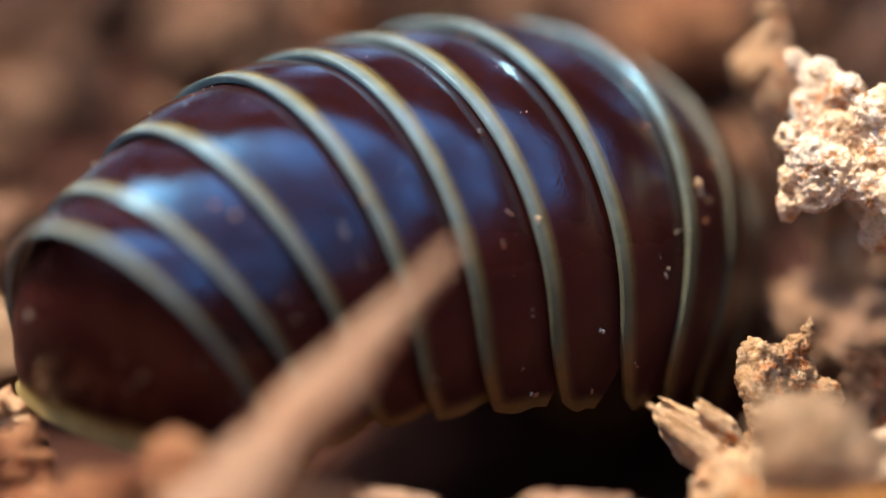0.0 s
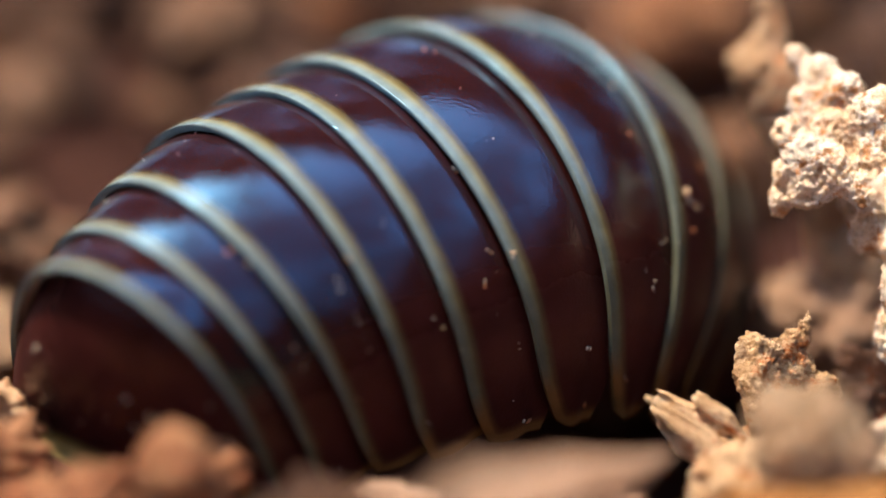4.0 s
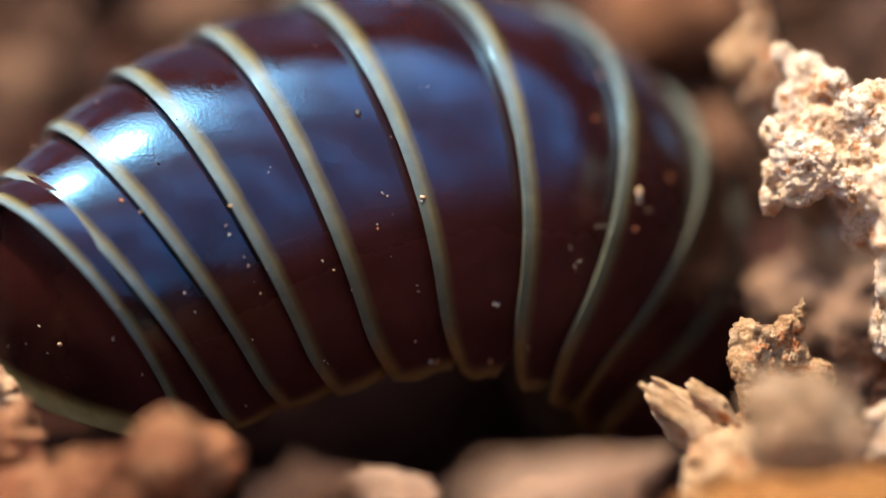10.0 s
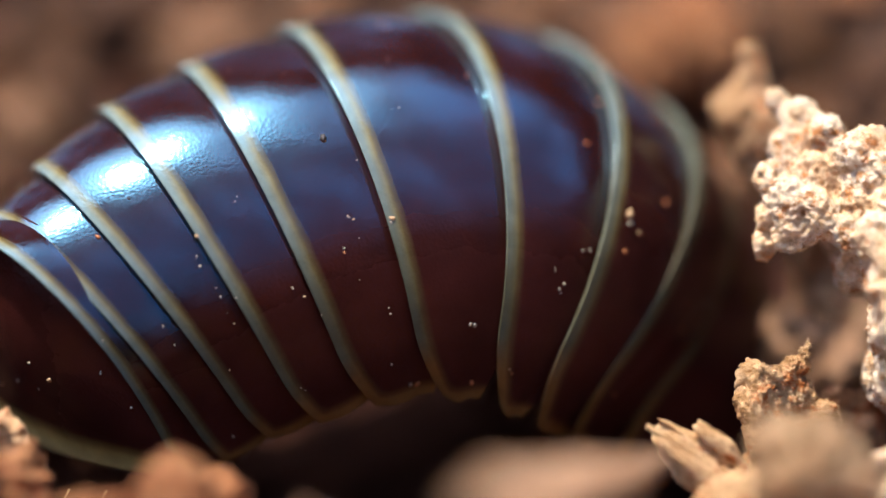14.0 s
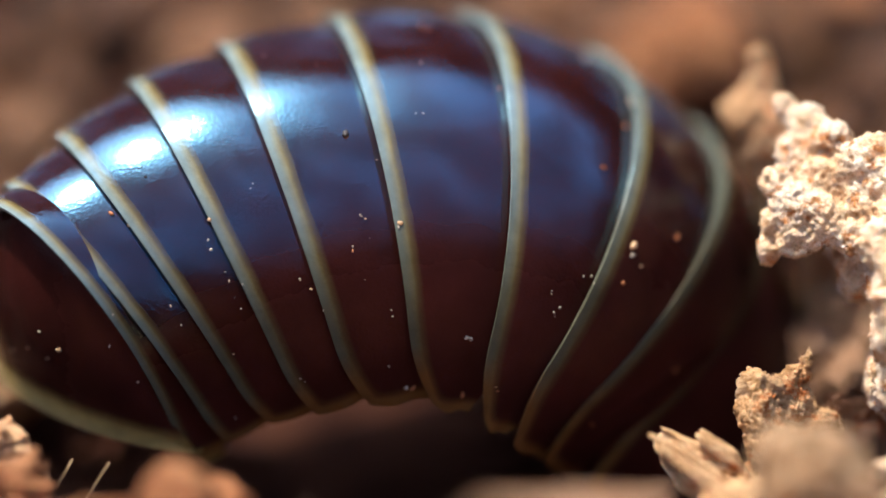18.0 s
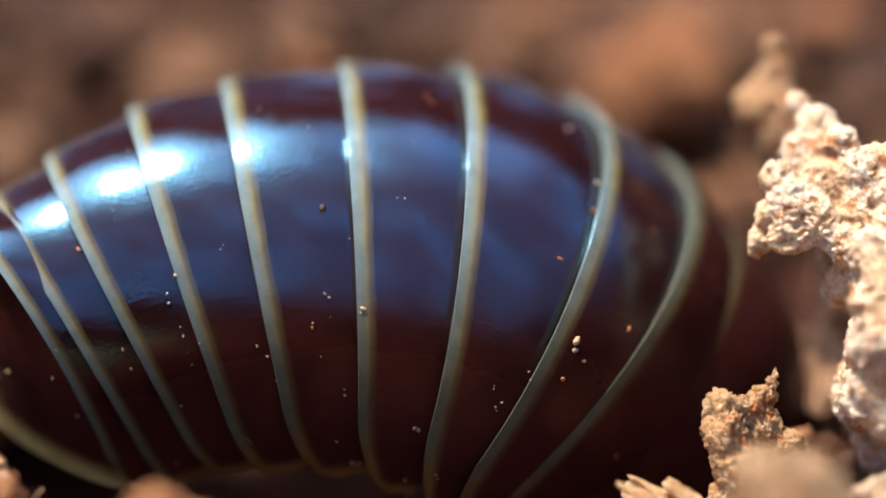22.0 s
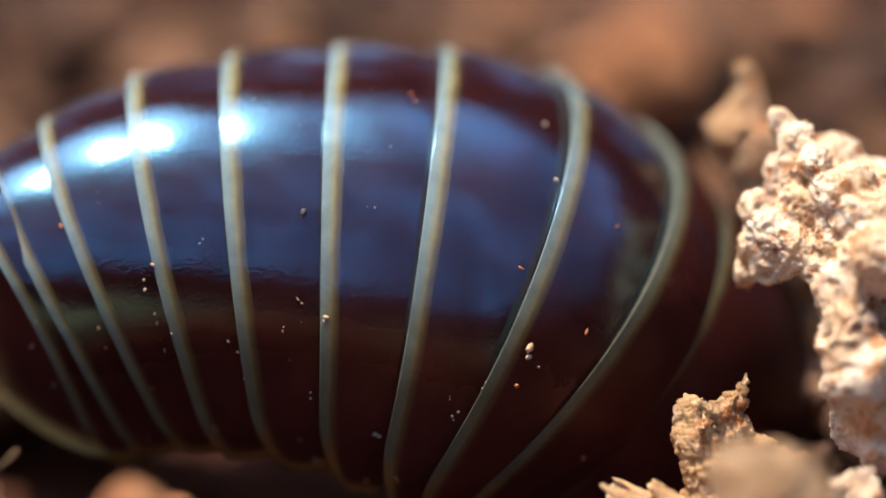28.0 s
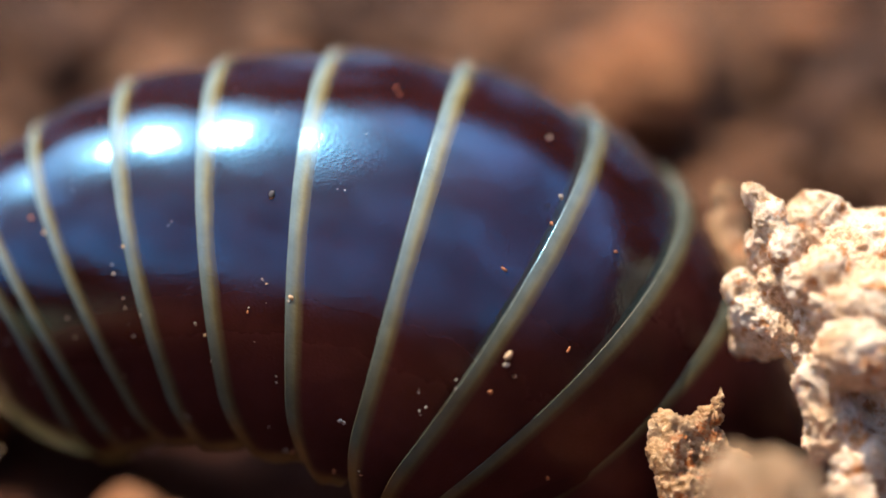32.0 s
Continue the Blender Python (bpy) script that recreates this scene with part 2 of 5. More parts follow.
def unseen_leaves():
    """An unseen rim of leaves, far off, and boughs over it, clear of the sun, added to shape light and reflections."""
    rnd = random.Random(5)
    seed_bm = bmesh.new()
    bmesh.ops.create_icosphere(seed_bm, subdivisions=1, radius=1)
    ball_v = [v.co.copy() for v in seed_bm.verts]
    ball_f = [[v.index for v in f.verts] for f in seed_bm.faces]
    seed_bm.free()
    verts, faces = [], []

    def leaf(centre, s, flat):
        m = Matrix.LocRotScale(centre * MM, Euler((rnd.random() * 6, rnd.random() * 6, rnd.random() * 6)), Vector((s, s * 0.75, s * flat)) * MM)
        n = len(verts)
        verts.extend(m @ v for v in ball_v)
        faces.extend([n + i for i in f] for f in ball_f)

    for i in range(6500):
        a = rnd.uniform(0, 12)
        k = int(a) % 12
        top = RIM[k] + (RIM[(k + 1) % 12] - RIM[k]) * (a - int(a))
        a = radians(30 * a)
        top *= 1.0 + 0.12 * noise.noise(Vector((math.cos(a) * 4, math.sin(a) * 4, 0)))
        up = radians(-2 + rnd.random() ** 0.8 * top)
        d = rnd.uniform(9000, 12000)
        leaf(Vector((d * math.sin(a) * math.cos(up), d * math.cos(a) * math.cos(up), d * math.sin(up))), rnd.uniform(200, 620), 0.5)
    made = 0
    while made < 22000:
        w = Vector((rnd.gauss(0, 1), rnd.gauss(0, 1), abs(rnd.gauss(0, 1)))).normalized()
        # cover set to pattern the reflected sky: open over the far rim, thin overhead, broken behind
        over = math.degrees(math.atan2(w.z, w.y))
        rag = noise.noise(Vector((w.x * 2.4, w.y * 3.4, w.z * 2 + 7)))
        thin = 0.14 + 0.50 * max(0.0, min(1.0, (over + 14 * rag - 88) / 10))
        if over > 112:
            thin = 0.95 if rag > -0.08 else 0.30
        if over > 138:
            thin = 0.72
        if w.z < 0.25 or w.dot(SUN_WAY) > 0.975 or rnd.random() > thin + 0.2 * w.x + 0.35 * noise.noise(w * 7) + 0.5 * noise.noise(Vector((w.x * 2.5, w.y * 4.5, w.z * 3))):
            continue
        made += 1
        leaf(w * rnd.uniform(9000, 11000), rnd.uniform(60, 160), 0.4)
    mesh = bpy.data.meshes.new("backdrop")
    mesh.from_pydata(verts, [], faces)
    mesh.materials.append(LEAVES)
    return new("backdrop", mesh)


tagged(unseen_leaves(), "unseen dark leaves added round and above to shape light and reflections", "backdrop", kind="structure")


# ---- the animal ----
# Millimetres, plate by plate from the tail: half width, height, bow of the rear edge.
WIDE = (2.58, 2.94, 3.26, 3.68, 3.92, 4.22, 4.51, 4.72, 4.58, 4.09)
HIGH = (4.51, 4.33, 4.42, 4.54, 4.49, 4.50, 4.65, 4.83, 4.85, 4.66)
BOWS = (0.31, 0.11, 0.04, -0.07, -0.05, 0.14, 0.23, -0.06, -0.34, -0.27)
STEP = 1.128
COUNT = 10
SPANS = (3.0, 7.9, 9.9, 9.7, 16.6, 21.2, 23.0, 23.1, 16.1, 22.0)


def arch(i):
    return WIDE[i], HIGH[i]


def on_tergite(i, v, th):
    """A point of plate i: v runs from its free rear edge (0) to its hidden front edge (1), th over the back from flank to flank."""
    w, h = arch(i)
    w2, h2 = arch(min(i + 1, COUNT - 1))
    turn = radians(SPANS[i]) * v
    k = 1.0 + 0.008 - 0.036 * v + 0.012 * math.sin(math.pi * min(v, 1))
    w, h = (w + (w2 - w) * v) * k, (h + (h2 - h) * v) * k
    lobe = max(0.0, (abs(th) - radians(80)) / radians(18))
    x = BOWS[i] * math.sin(th) ** 2 * (1 - v) + 0.34 * lobe ** 2 * (1 - v) - 0.12
    z = h * math.cos(th) - 0.07 * lobe * math.sin(math.pi * min(v, 1))
    y = w * math.sin(th)
    cx, cz = STEP * v * math.cos(turn / 2), -STEP * v * math.sin(turn / 2)
    return Vector((cx + x * math.cos(turn) + z * math.sin(turn), y, cz - x * math.sin(turn) + z * math.cos(turn)))


# Degrees from the back's ridge to the flank's edge, plate by plate.
REACH = (90, 91, 93, 95, 97, 98, 98, 98, 98, 98)
VS = [0, 0.012, 0.03, 0.055, 0.085, 0.12, 0.16, 0.21, 0.28, 0.36, 0.46, 0.58, 0.70, 0.82, 0.94, 1.06, 1.2, 1.35]


def shell(i, point, reach, vs, count, thick):
    """Rows of points of a plate, from its turned-in rim over its outside, with each point's distance from the free edge."""
    ths = [reach * (2 * j / count - 1) for j in range(count + 1)]
    rows = []
    for v in vs:
        rows.append([point(i, v, th) for th in ths])
    dist = []
    for row in rows:
        dist.append([min((p - q).length, (reach - abs(th)) * 4.3 + 0.02) for p, q, th in zip(row, rows[0], ths)])
    rim = [Vector((p.x + 0.05, p.y * (1 - thick), p.z * (1 - thick))) for p in rows[0]]
    return [rim] + rows, [[0.0] * len(ths)] + dist, ths


def shell_mesh(rows, dist, ths, keep, sheen=1.0):
    bm = bmesh.new()
    uv = bm.loops.layers.uv.new("UVMap")
    made = {}
    for a in range(len(rows) - 1):
        for b in range(len(ths) - 1):
            ids = ((a, b), (a, b + 1), (a + 1, b + 1), (a + 1, b))
            if not keep(sum(dist[r][c] for r, c in ids) / 4):
                continue
            for r, c in ids:
                if (r, c) not in made:
                    made[r, c] = bm.verts.new(rows[r][c])
            f = bm.faces.new([made[k] for k in ids])
            for loop, (r, c) in zip(f.loops, ids):
                # sheen under 1 dims sky and litter reflections and gives the flank's colours
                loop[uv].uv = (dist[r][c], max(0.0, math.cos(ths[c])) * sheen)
    bmesh.ops.recalc_face_normals(bm, faces=bm.faces)
    return bm


def plate(name, label, point, i, reach, vs, count, parent, narrow=1.0, sheen=1.0, mat=CUTICLE, rim="pale grey-green rear margin with an olive inner side"):
    rows, dist, ths = shell(i, point, reach, vs, count, 0.03)
    dist = [[d * narrow * (1 + 0.25 * math.sin(th) ** 2) for d, th in zip(row, ths)] for row in dist]
    top = part(name, shell_mesh(rows, dist, ths, lambda d: d >= 0.46, sheen), mat, parent, label)
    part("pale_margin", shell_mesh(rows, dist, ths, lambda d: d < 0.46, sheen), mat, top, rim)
    return top


def ball(size, at, detail=2):
    bm = bmesh.new()
    bmesh.ops.create_icosphere(bm, subdivisions=detail, radius=1, matrix=Matrix.LocRotScale(at, None, size))
    return bm


def tube(points, radii, sides=8):
    bm = bmesh.new()
    rings = []
    for k, (p, r) in enumerate(zip(points, radii)):
        way = (points[min(k + 1, len(points) - 1)] - points[max(k - 1, 0)]).normalized()
        q = way.to_track_quat("Z", "Y")
        rings.append([bm.verts.new(p + q @ Vector((r * math.cos(a), r * math.sin(a), 0))) for a in [2 * math.pi * s / sides for s in range(sides)]])
    for a, b in zip(rings, rings[1:]):
        for s in range(sides):
            bm.faces.new((a[s], a[(s + 1) % sides], b[(s + 1) % sides], b[s]))
    bm.faces.new(rings[-1])
    bm.faces.new(list(reversed(rings[0])))
    return bm


def grain_bmesh(seed, size, at, normal):
    rnd = random.Random(seed)
    bm = bmesh.new()
    bmesh.ops.create_icosphere(bm, subdivisions=2, radius=1)
    shift = Vector((seed * 3.7, seed * 1.3, 0))
    m = normal.to_track_quat("Z", "Y").to_matrix() @ Euler((0, 0, rnd.random() * 6)).to_matrix()
    s = Vector((size * rnd.uniform(0.8, 1.5), size * rnd.uniform(0.5, 1.0), size * rnd.uniform(0.4, 0.8)))
    for v in bm.verts:
        p = v.co * (1 + 0.5 * noise.noise(v.co * 1.7 + shift))
        v.co = at + m @ Vector((p.x * s.x, p.y * s.y, p.z * s.z + s.z * 0.5))
    return bm


def speck(i, v, th, size, mat, parent, seed):
    shape = on_tail if i < 0 else on_tergite
    p = shape(i, v, th)
    n = (shape(i, v, th + 0.05) - p).cross(shape(i, v + 0.05, th) - p).normalized()
    if n.dot(p) < 0:
        n = -n
    part("dirt_grain", grain_bmesh(seed, size, p, n), mat, parent)


animal = tagged(new("pill_millipede"), "glossy dark chestnut pill millipede with pale-edged plates", "millipede")
tergites = []
for i in range(COUNT):
    # the last factor holds down reflections on the front plates
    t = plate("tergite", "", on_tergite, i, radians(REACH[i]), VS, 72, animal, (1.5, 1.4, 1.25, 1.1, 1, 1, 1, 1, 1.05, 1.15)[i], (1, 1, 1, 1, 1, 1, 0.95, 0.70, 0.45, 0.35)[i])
    tergites.append(t)
    w, h = arch(i)
    part("belly", ball((0.75, w * 0.80, 1.3), Vector((0.5, 0, 0.5))), BELLY, t)
    for side in (-1, 1) if i else ():
        for fwd in (0.15, 0.65):
            root = Vector((fwd, side * w * 0.40, -0.2))
            pts = [root, root + Vector((0.05, side * 0.25, -0.30)), root + Vector((0.12, side * 0.45, -0.65)), root + Vector((0.16, side * 0.5, -1.1))]
            part("leg", tube(pts, [0.17, 0.15, 0.10, 0.03]), LEG, t)


def on_tail(i, v, th):
    """The tail shield: the first plate's arch swung down behind it; v = 0 is its free lower edge."""
    w, h = arch(0)
    s = 1 - v
    lip = max(0.0, (s - 0.86) / 0.14) ** 2
    turn = -radians(88) * s
    z = h * math.cos(th) * (0.985 - 0.255 * s)
    y = w * math.sin(th) * (0.97 + 0.08 * math.sin(math.pi * s / 2) + 0.05 * lip)
    x = 0.242 * z * math.sin(turn) + (BOWS[0] * v + 0.365 * s) * math.sin(th) ** 2 + 0.7 * v * v * v - 0.16 * lip * math.cos(th)
    return Vector((x, y, z * math.cos(turn) + 0.14 * s + 0.6 * s * s * max(0.0, math.cos(th))))


def on_head(i, v, th):
    """The neck shield in front, bent down."""
    w, h = arch(COUNT - 1)
    turn = radians(18 + 70 * v)
    k = 0.93 - 0.05 * v
    z = h * math.cos(th) * k
    return Vector((0.75 + 0.9 * z * math.sin(turn), w * math.sin(th) * k, z * math.cos(turn) - 0.3 * v))


tail = plate("tail_shield", "smooth domed tail shield with a pale lower rim", on_tail, 0, radians(97), [0, 0.01, 0.025, 0.045, 0.07, 0.1, 0.14, 0.2, 0.28, 0.38, 0.5, 0.62, 0.74, 0.87, 1.0], 64, tergites[0], 0.7, 0.45, TAIL_CUTICLE, "pale yellowish olive lower rim")
rows, dist, ths = shell(9, on_head, radians(96), [0, 0.1, 0.25, 0.4, 0.55, 0.7, 0.85, 1.0], 48, 0.03)
part("neck_shield", shell_mesh(rows, [[1.0] * len(ths) for _ in rows], ths, lambda d: True), CUTICLE, tergites[COUNT - 1])
part("head", ball((1.0, 1.7, 1.2), Vector((2.7, 0, 0.2)), 3), CUTICLE, tergites[COUNT - 1])
for side in (-1, 1):
    pts = [Vector((3.4, side * 0.7, 0.2)), Vector((4.0, side * 1.1, 0.1)), Vector((4.4, side * 1.3, -0.4)), Vector((4.6, side * 1.35, -0.9))]
    part("antenna", tube(pts, [0.16, 0.17, 0.18, 0.12]), LEG, tergites[COUNT - 1])

speck(4, 0.590, -0.611, 0.056, DIRT_DARK, tergites[4], 1)
speck(6, 0.678, -0.649, 0.045, DIRT_RED, tergites[6], 2)
speck(7, 0.172, -0.891, 0.075, DIRT, tergites[7], 3)
speck(5, 0.805, -1.417, 0.045, DIRT_PALE, tergites[5], 4)
speck(4, 0.834, -1.629, 0.028, DIRT_PALE, tergites[4], 5)
speck(1, 0.505, -0.443, 0.038, DIRT_RED, tergites[1], 6)
speck(3, 0.002, -0.777, 0.038, DIRT, tergites[3], 7)
speck(7, 0.477, -0.750, 0.038, DIRT_RED, tergites[7], 8)
speck(7, -0.043, -0.287, 0.053, DIRT_PALE, tergites[7], 9)
speck(2, 0.537, -0.855, 0.028, DIRT_PALE, tergites[2], 10)
speck(4, 0.715, -1.337, 0.019, DIRT_PALE, tergites[4], 11)
speck(5, 0.049, -0.996, 0.041, DIRT, tergites[5], 12)
speck(6, 0.841, -1.053, 0.019, DIRT_PALE, tergites[6], 13)
speck(6, 0.667, -1.205, 0.022, DIRT_PALE, tergites[6], 14)
speck(1, 0.577, -0.539, 0.045, DIRT, tergites[1], 15)
speck(2, 0.380, -0.439, 0.025, DIRT_DARK, tergites[2], 16)
speck(4, 0.590, -0.624, 0.028, DIRT_RED, tergites[4], 17)
speck(2, 0.540, -0.999, 0.019, DIRT_PALE, tergites[2], 18)
speck(2, 0.510, -1.117, 0.014, DIRT_PALE, tergites[2], 19)
speck(3, 0.010, -1.055, 0.014, DIRT_PALE, tergites[3], 20)
speck(1, 0.410, -1.033, 0.016, DIRT_PALE, tergites[1], 21)
speck(3, 0.590, -1.117, 0.019, DIRT_PALE, tergites[3], 22)
speck(3, 0.670, -1.162, 0.019, DIRT, tergites[3], 23)
speck(4, 0.000, -1.262, 0.014, DIRT_PALE, tergites[4], 24)
speck(4, 0.710, -1.313, 0.014, DIRT_PALE, tergites[4], 25)
speck(4, 0.480, -1.184, 0.010, DIRT_PALE, tergites[4], 26)
speck(4, 0.550, -0.943, 0.014, DIRT_PALE, tergites[4], 27)
speck(4, 0.590, -1.033, 0.009, DIRT_PALE, tergites[4], 28)
speck(4, 0.780, -0.731, 0.012, DIRT_PALE, tergites[4], 29)
speck(5, 0.300, -0.568, 0.012, DIRT_PALE, tergites[5], 30)
speck(4, 0.430, -1.055, 0.019, DIRT_PALE, tergites[4], 31)
speck(7, 0.300, -0.938, 0.038, DIRT, tergites[7], 32)
speck(7, 0.200, -0.921, 0.045, DIRT_PALE, tergites[7], 33)
speck(7, 0.380, -0.344, 0.028, DIRT_RED, tergites[7], 34)
speck(7, 0.000, -1.078, 0.015, DIRT_PALE, tergites[7], 35)
speck(6, 0.630, -1.229, 0.019, DIRT_PALE, tergites[6], 36)
speck(6, 0.520, -1.162, 0.011, DIRT_PALE, tergites[6], 37)
speck(5, 0.750, -1.414, 0.038, DIRT_PALE, tergites[5], 38)
speck(6, 0.820, -0.395, 0.041, DIRT_RED, tergites[6], 39)
speck(5, 0.510, -0.008, 0.038, DIRT_RED, tergites[5], 40)
speck(6, 0.630, -0.020, 0.045, DIRT_PALE, tergites[6], 41)
speck(2, 0.180, -1.268, 0.022, DIRT, tergites[2], 42)
speck(3, 0.480, -0.719, 0.015, DIRT_PALE, tergites[3], 43)
speck(8, 0.530, -1.151, 0.038, DIRT_RED, tergites[8], 44)
speck(3, 0.190, -1.492, 0.015, DIRT_PALE, tergites[3], 45)
speck(4, 0.600, -1.526, 0.017, DIRT_PALE, tergites[4], 46)
speck(5, 0.030, -1.011, 0.025, DIRT_PALE, tergites[5], 47)
speck(7, 0.230, -1.027, 0.045, DIRT_RED, tergites[7], 48)
speck(6, 0.260, -1.548, 0.019, DIRT, tergites[6], 49)
speck(2, 0.400, -0.383, 0.019, DIRT_DARK, tergites[2], 50)
speck(3, 0.040, -0.327, 0.019, DIRT_DARK, tergites[3], 51)
speck(3, 0.520, -0.703, 0.014, DIRT_PALE, tergites[3], 52)
speck(2, 0.560, -0.815, 0.019, DIRT_PALE, tergites[2], 53)
speck(2, 0.550, -0.960, 0.019, DIRT_PALE, tergites[2], 54)
speck(2, 0.510, -1.067, 0.014, DIRT_DARK, tergites[2], 55)
speck(3, 0.590, -1.111, 0.017, DIRT_PALE, tergites[3], 56)
speck(2, 0.640, -1.374, 0.017, DIRT_DARK, tergites[2], 57)
speck(3, 0.160, -1.475, 0.015, DIRT_PALE, tergites[3], 58)
speck(1, 0.430, -0.943, 0.017, DIRT_PALE, tergites[1], 59)
speck(1, 0.400, -1.492, 0.019, DIRT_PALE, tergites[1], 60)
speck(4, 0.560, -0.949, 0.014, DIRT_PALE, tergites[4], 61)
speck(5, 0.900, -0.400, 0.022, DIRT_RED, tergites[5], 62)
speck(5, 0.540, -0.048, 0.028, DIRT_RED, tergites[5], 63)
speck(6, 0.660, -1.240, 0.015, DIRT_PALE, tergites[6], 64)
speck(6, 0.530, -1.173, 0.014, DIRT_PALE, tergites[6], 65)
speck(6, 0.320, -1.559, 0.022, DIRT_RED, tergites[6], 66)
speck(8, 0.300, -1.503, 0.025, DIRT_RED, tergites[8], 67)
speck(4, 0.420, -1.072, 0.019, DIRT_RED, tergites[4], 68)
speck(0, 0.070, -0.854, 0.019, DIRT_PALE, tergites[0], 69)
speck(1, 0.510, 0.428, 0.038, DIRT_PALE, tergites[1], 70)
speck(2, 0.340, 0.389, 0.019, DIRT_PALE, tergites[2], 71)
speck(2, 0.860, 0.300, 0.017, DIRT_PALE, tergites[2], 72)
speck(2, 0.970, 0.305, 0.014, DIRT_PALE, tergites[2], 73)
speck(2, 0.440, 0.165, 0.019, DIRT_PALE, tergites[2], 74)
speck(2, 0.670, 0.260, 0.012, DIRT_PALE, tergites[2], 75)
speck(2, 0.740, -0.053, 0.012, DIRT_PALE, tergites[2], 76)
speck(4, 0.240, -0.075, 0.012, DIRT_PALE, tergites[4], 77)
speck(4, 0.560, -0.221, 0.012, DIRT_PALE, tergites[4], 78)
speck(5, 0.410, -0.305, 0.015, DIRT_PALE, tergites[5], 79)
speck(5, 0.350, -0.568, 0.015, DIRT_PALE, tergites[5], 80)
speck(4, 0.590, -0.960, 0.019, DIRT, tergites[4], 81)
speck(6, 0.770, -1.067, 0.019, DIRT_PALE, tergites[6], 82)
speck(-1, 0.420, -0.266, 0.025, DIRT_PALE, tail, 83)
speck(-1, 0.600, -0.798, 0.028, DIRT_PALE, tail, 84)
speck(-1, 0.240, 0.081, 0.019, DIRT_PALE, tail, 85)
speck(-1, 0.300, -0.115, 0.019, DIRT_PALE, tail, 86)
speck(-1, 0.310, -0.299, 0.022, DIRT_PALE, tail, 87)
speck(-1, 0.540, -1.011, 0.022, DIRT_PALE, tail, 88)
speck(-1, 0.690, -1.011, 0.022, DIRT, tail, 89)
speck(-1, 0.390, -0.417, 0.045, DIRT, tail, 90)
speck(-1, 0.520, 0.456, 0.045, DIRT_PALE, tail, 91)
speck(-1, 0.500, 0.496, 0.019, DIRT_PALE, tail, 92)

speck(4, 0.960, -1.640, 0.053, DIRT_RED, tergites[4], 201)
speck(5, 0.930, -1.640, 0.041, DIRT_RED, tergites[5], 202)

# ---- chips and crumbs ----
def chip(name, label, seed, size, at, turn, mat, detail=4, crag=0.45, blocky=0.5, fine=0.06, category="wood chip"):
    """A broken piece of wood at its place in millimetres, turned by these degrees."""
    ob = part(name, crumb(seed, size, detail, crag, blocky, fine), mat)
    ob.matrix_basis = pose(*[a * MM for a in at], *turn)
    return tagged(ob, label, category)


def fused(name, label, lumps, mat, fine, seed, relief=1.0, fibre=(1, 1, 1), category="wood chip", worn=8, grit=1.0):
    """A crumbling piece grown together from lumps (millimetres: place, half sizes), with ridges and pits at four scales."""
    bm = bmesh.new()
    for x, y, z, a, b, c in lumps:
        bmesh.ops.create_icosphere(bm, subdivisions=3, radius=1, matrix=Matrix.LocRotScale(Vector((x, y, z)), None, Vector((a, b, c))))
    rough = bpy.data.meshes.new(name)
    bm.to_mesh(rough)
    bm.free()
    ob = new(name, rough)
    skin = ob.modifiers.new("skin", "REMESH")
    skin.mode, skin.voxel_size = "VOXEL", fine
    solid = bpy.data.meshes.new_from_object(ob.evaluated_get(bpy.context.evaluated_depsgraph_get()))
    ob.modifiers.clear()
    bm = bmesh.new()
    bm.from_mesh(solid)
    for _ in range(worn):
        bmesh.ops.smooth_vert(bm, verts=bm.verts, factor=0.5, use_axis_x=True, use_axis_y=True, use_axis_z=True)
    bm.normal_update()
    shift = Vector((seed * 7.3, seed * 3.1, seed))
    moves = []
    for v in bm.verts:
        k = Vector((v.co.x * fibre[0], v.co.y * fibre[1], v.co.z * fibre[2])) + shift
        d = 0.20 * noise.noise(k * 1.0) + 0.10 * noise.noise(k * 2.3) + 0.10 * (abs(noise.noise(k * 4.7)) - 0.2)
        d += grit * (0.05 * (abs(noise.noise(k * 10)) - 0.2) + 0.04 * noise.noise(k * 19) + 0.03 * noise.noise(k * 34))
        for scale, deep in ((1.4, 0.07), (4.2, 0.05)):
            near = noise.voronoi(k * scale)[0]
            d -= deep * (near[1] - near[0])
        pit = noise.noise(k * 3.1 + Vector((5, 5, 5)))
        if pit > 0.22:
            d -= 0.35 * (pit - 0.22)
        moves.append(v.normal * d * relief)
    for v, m in zip(bm.verts, moves):
        v.co += m
    bmesh.ops.scale(bm, vec=(MM, MM, MM), verts=bm.verts)
    bm.to_mesh(solid)
    bm.free()
    solid.materials.clear()
    solid.materials.append(mat)
    solid.shade_smooth()
    ob.data = solid
    return tagged(ob, label, category)


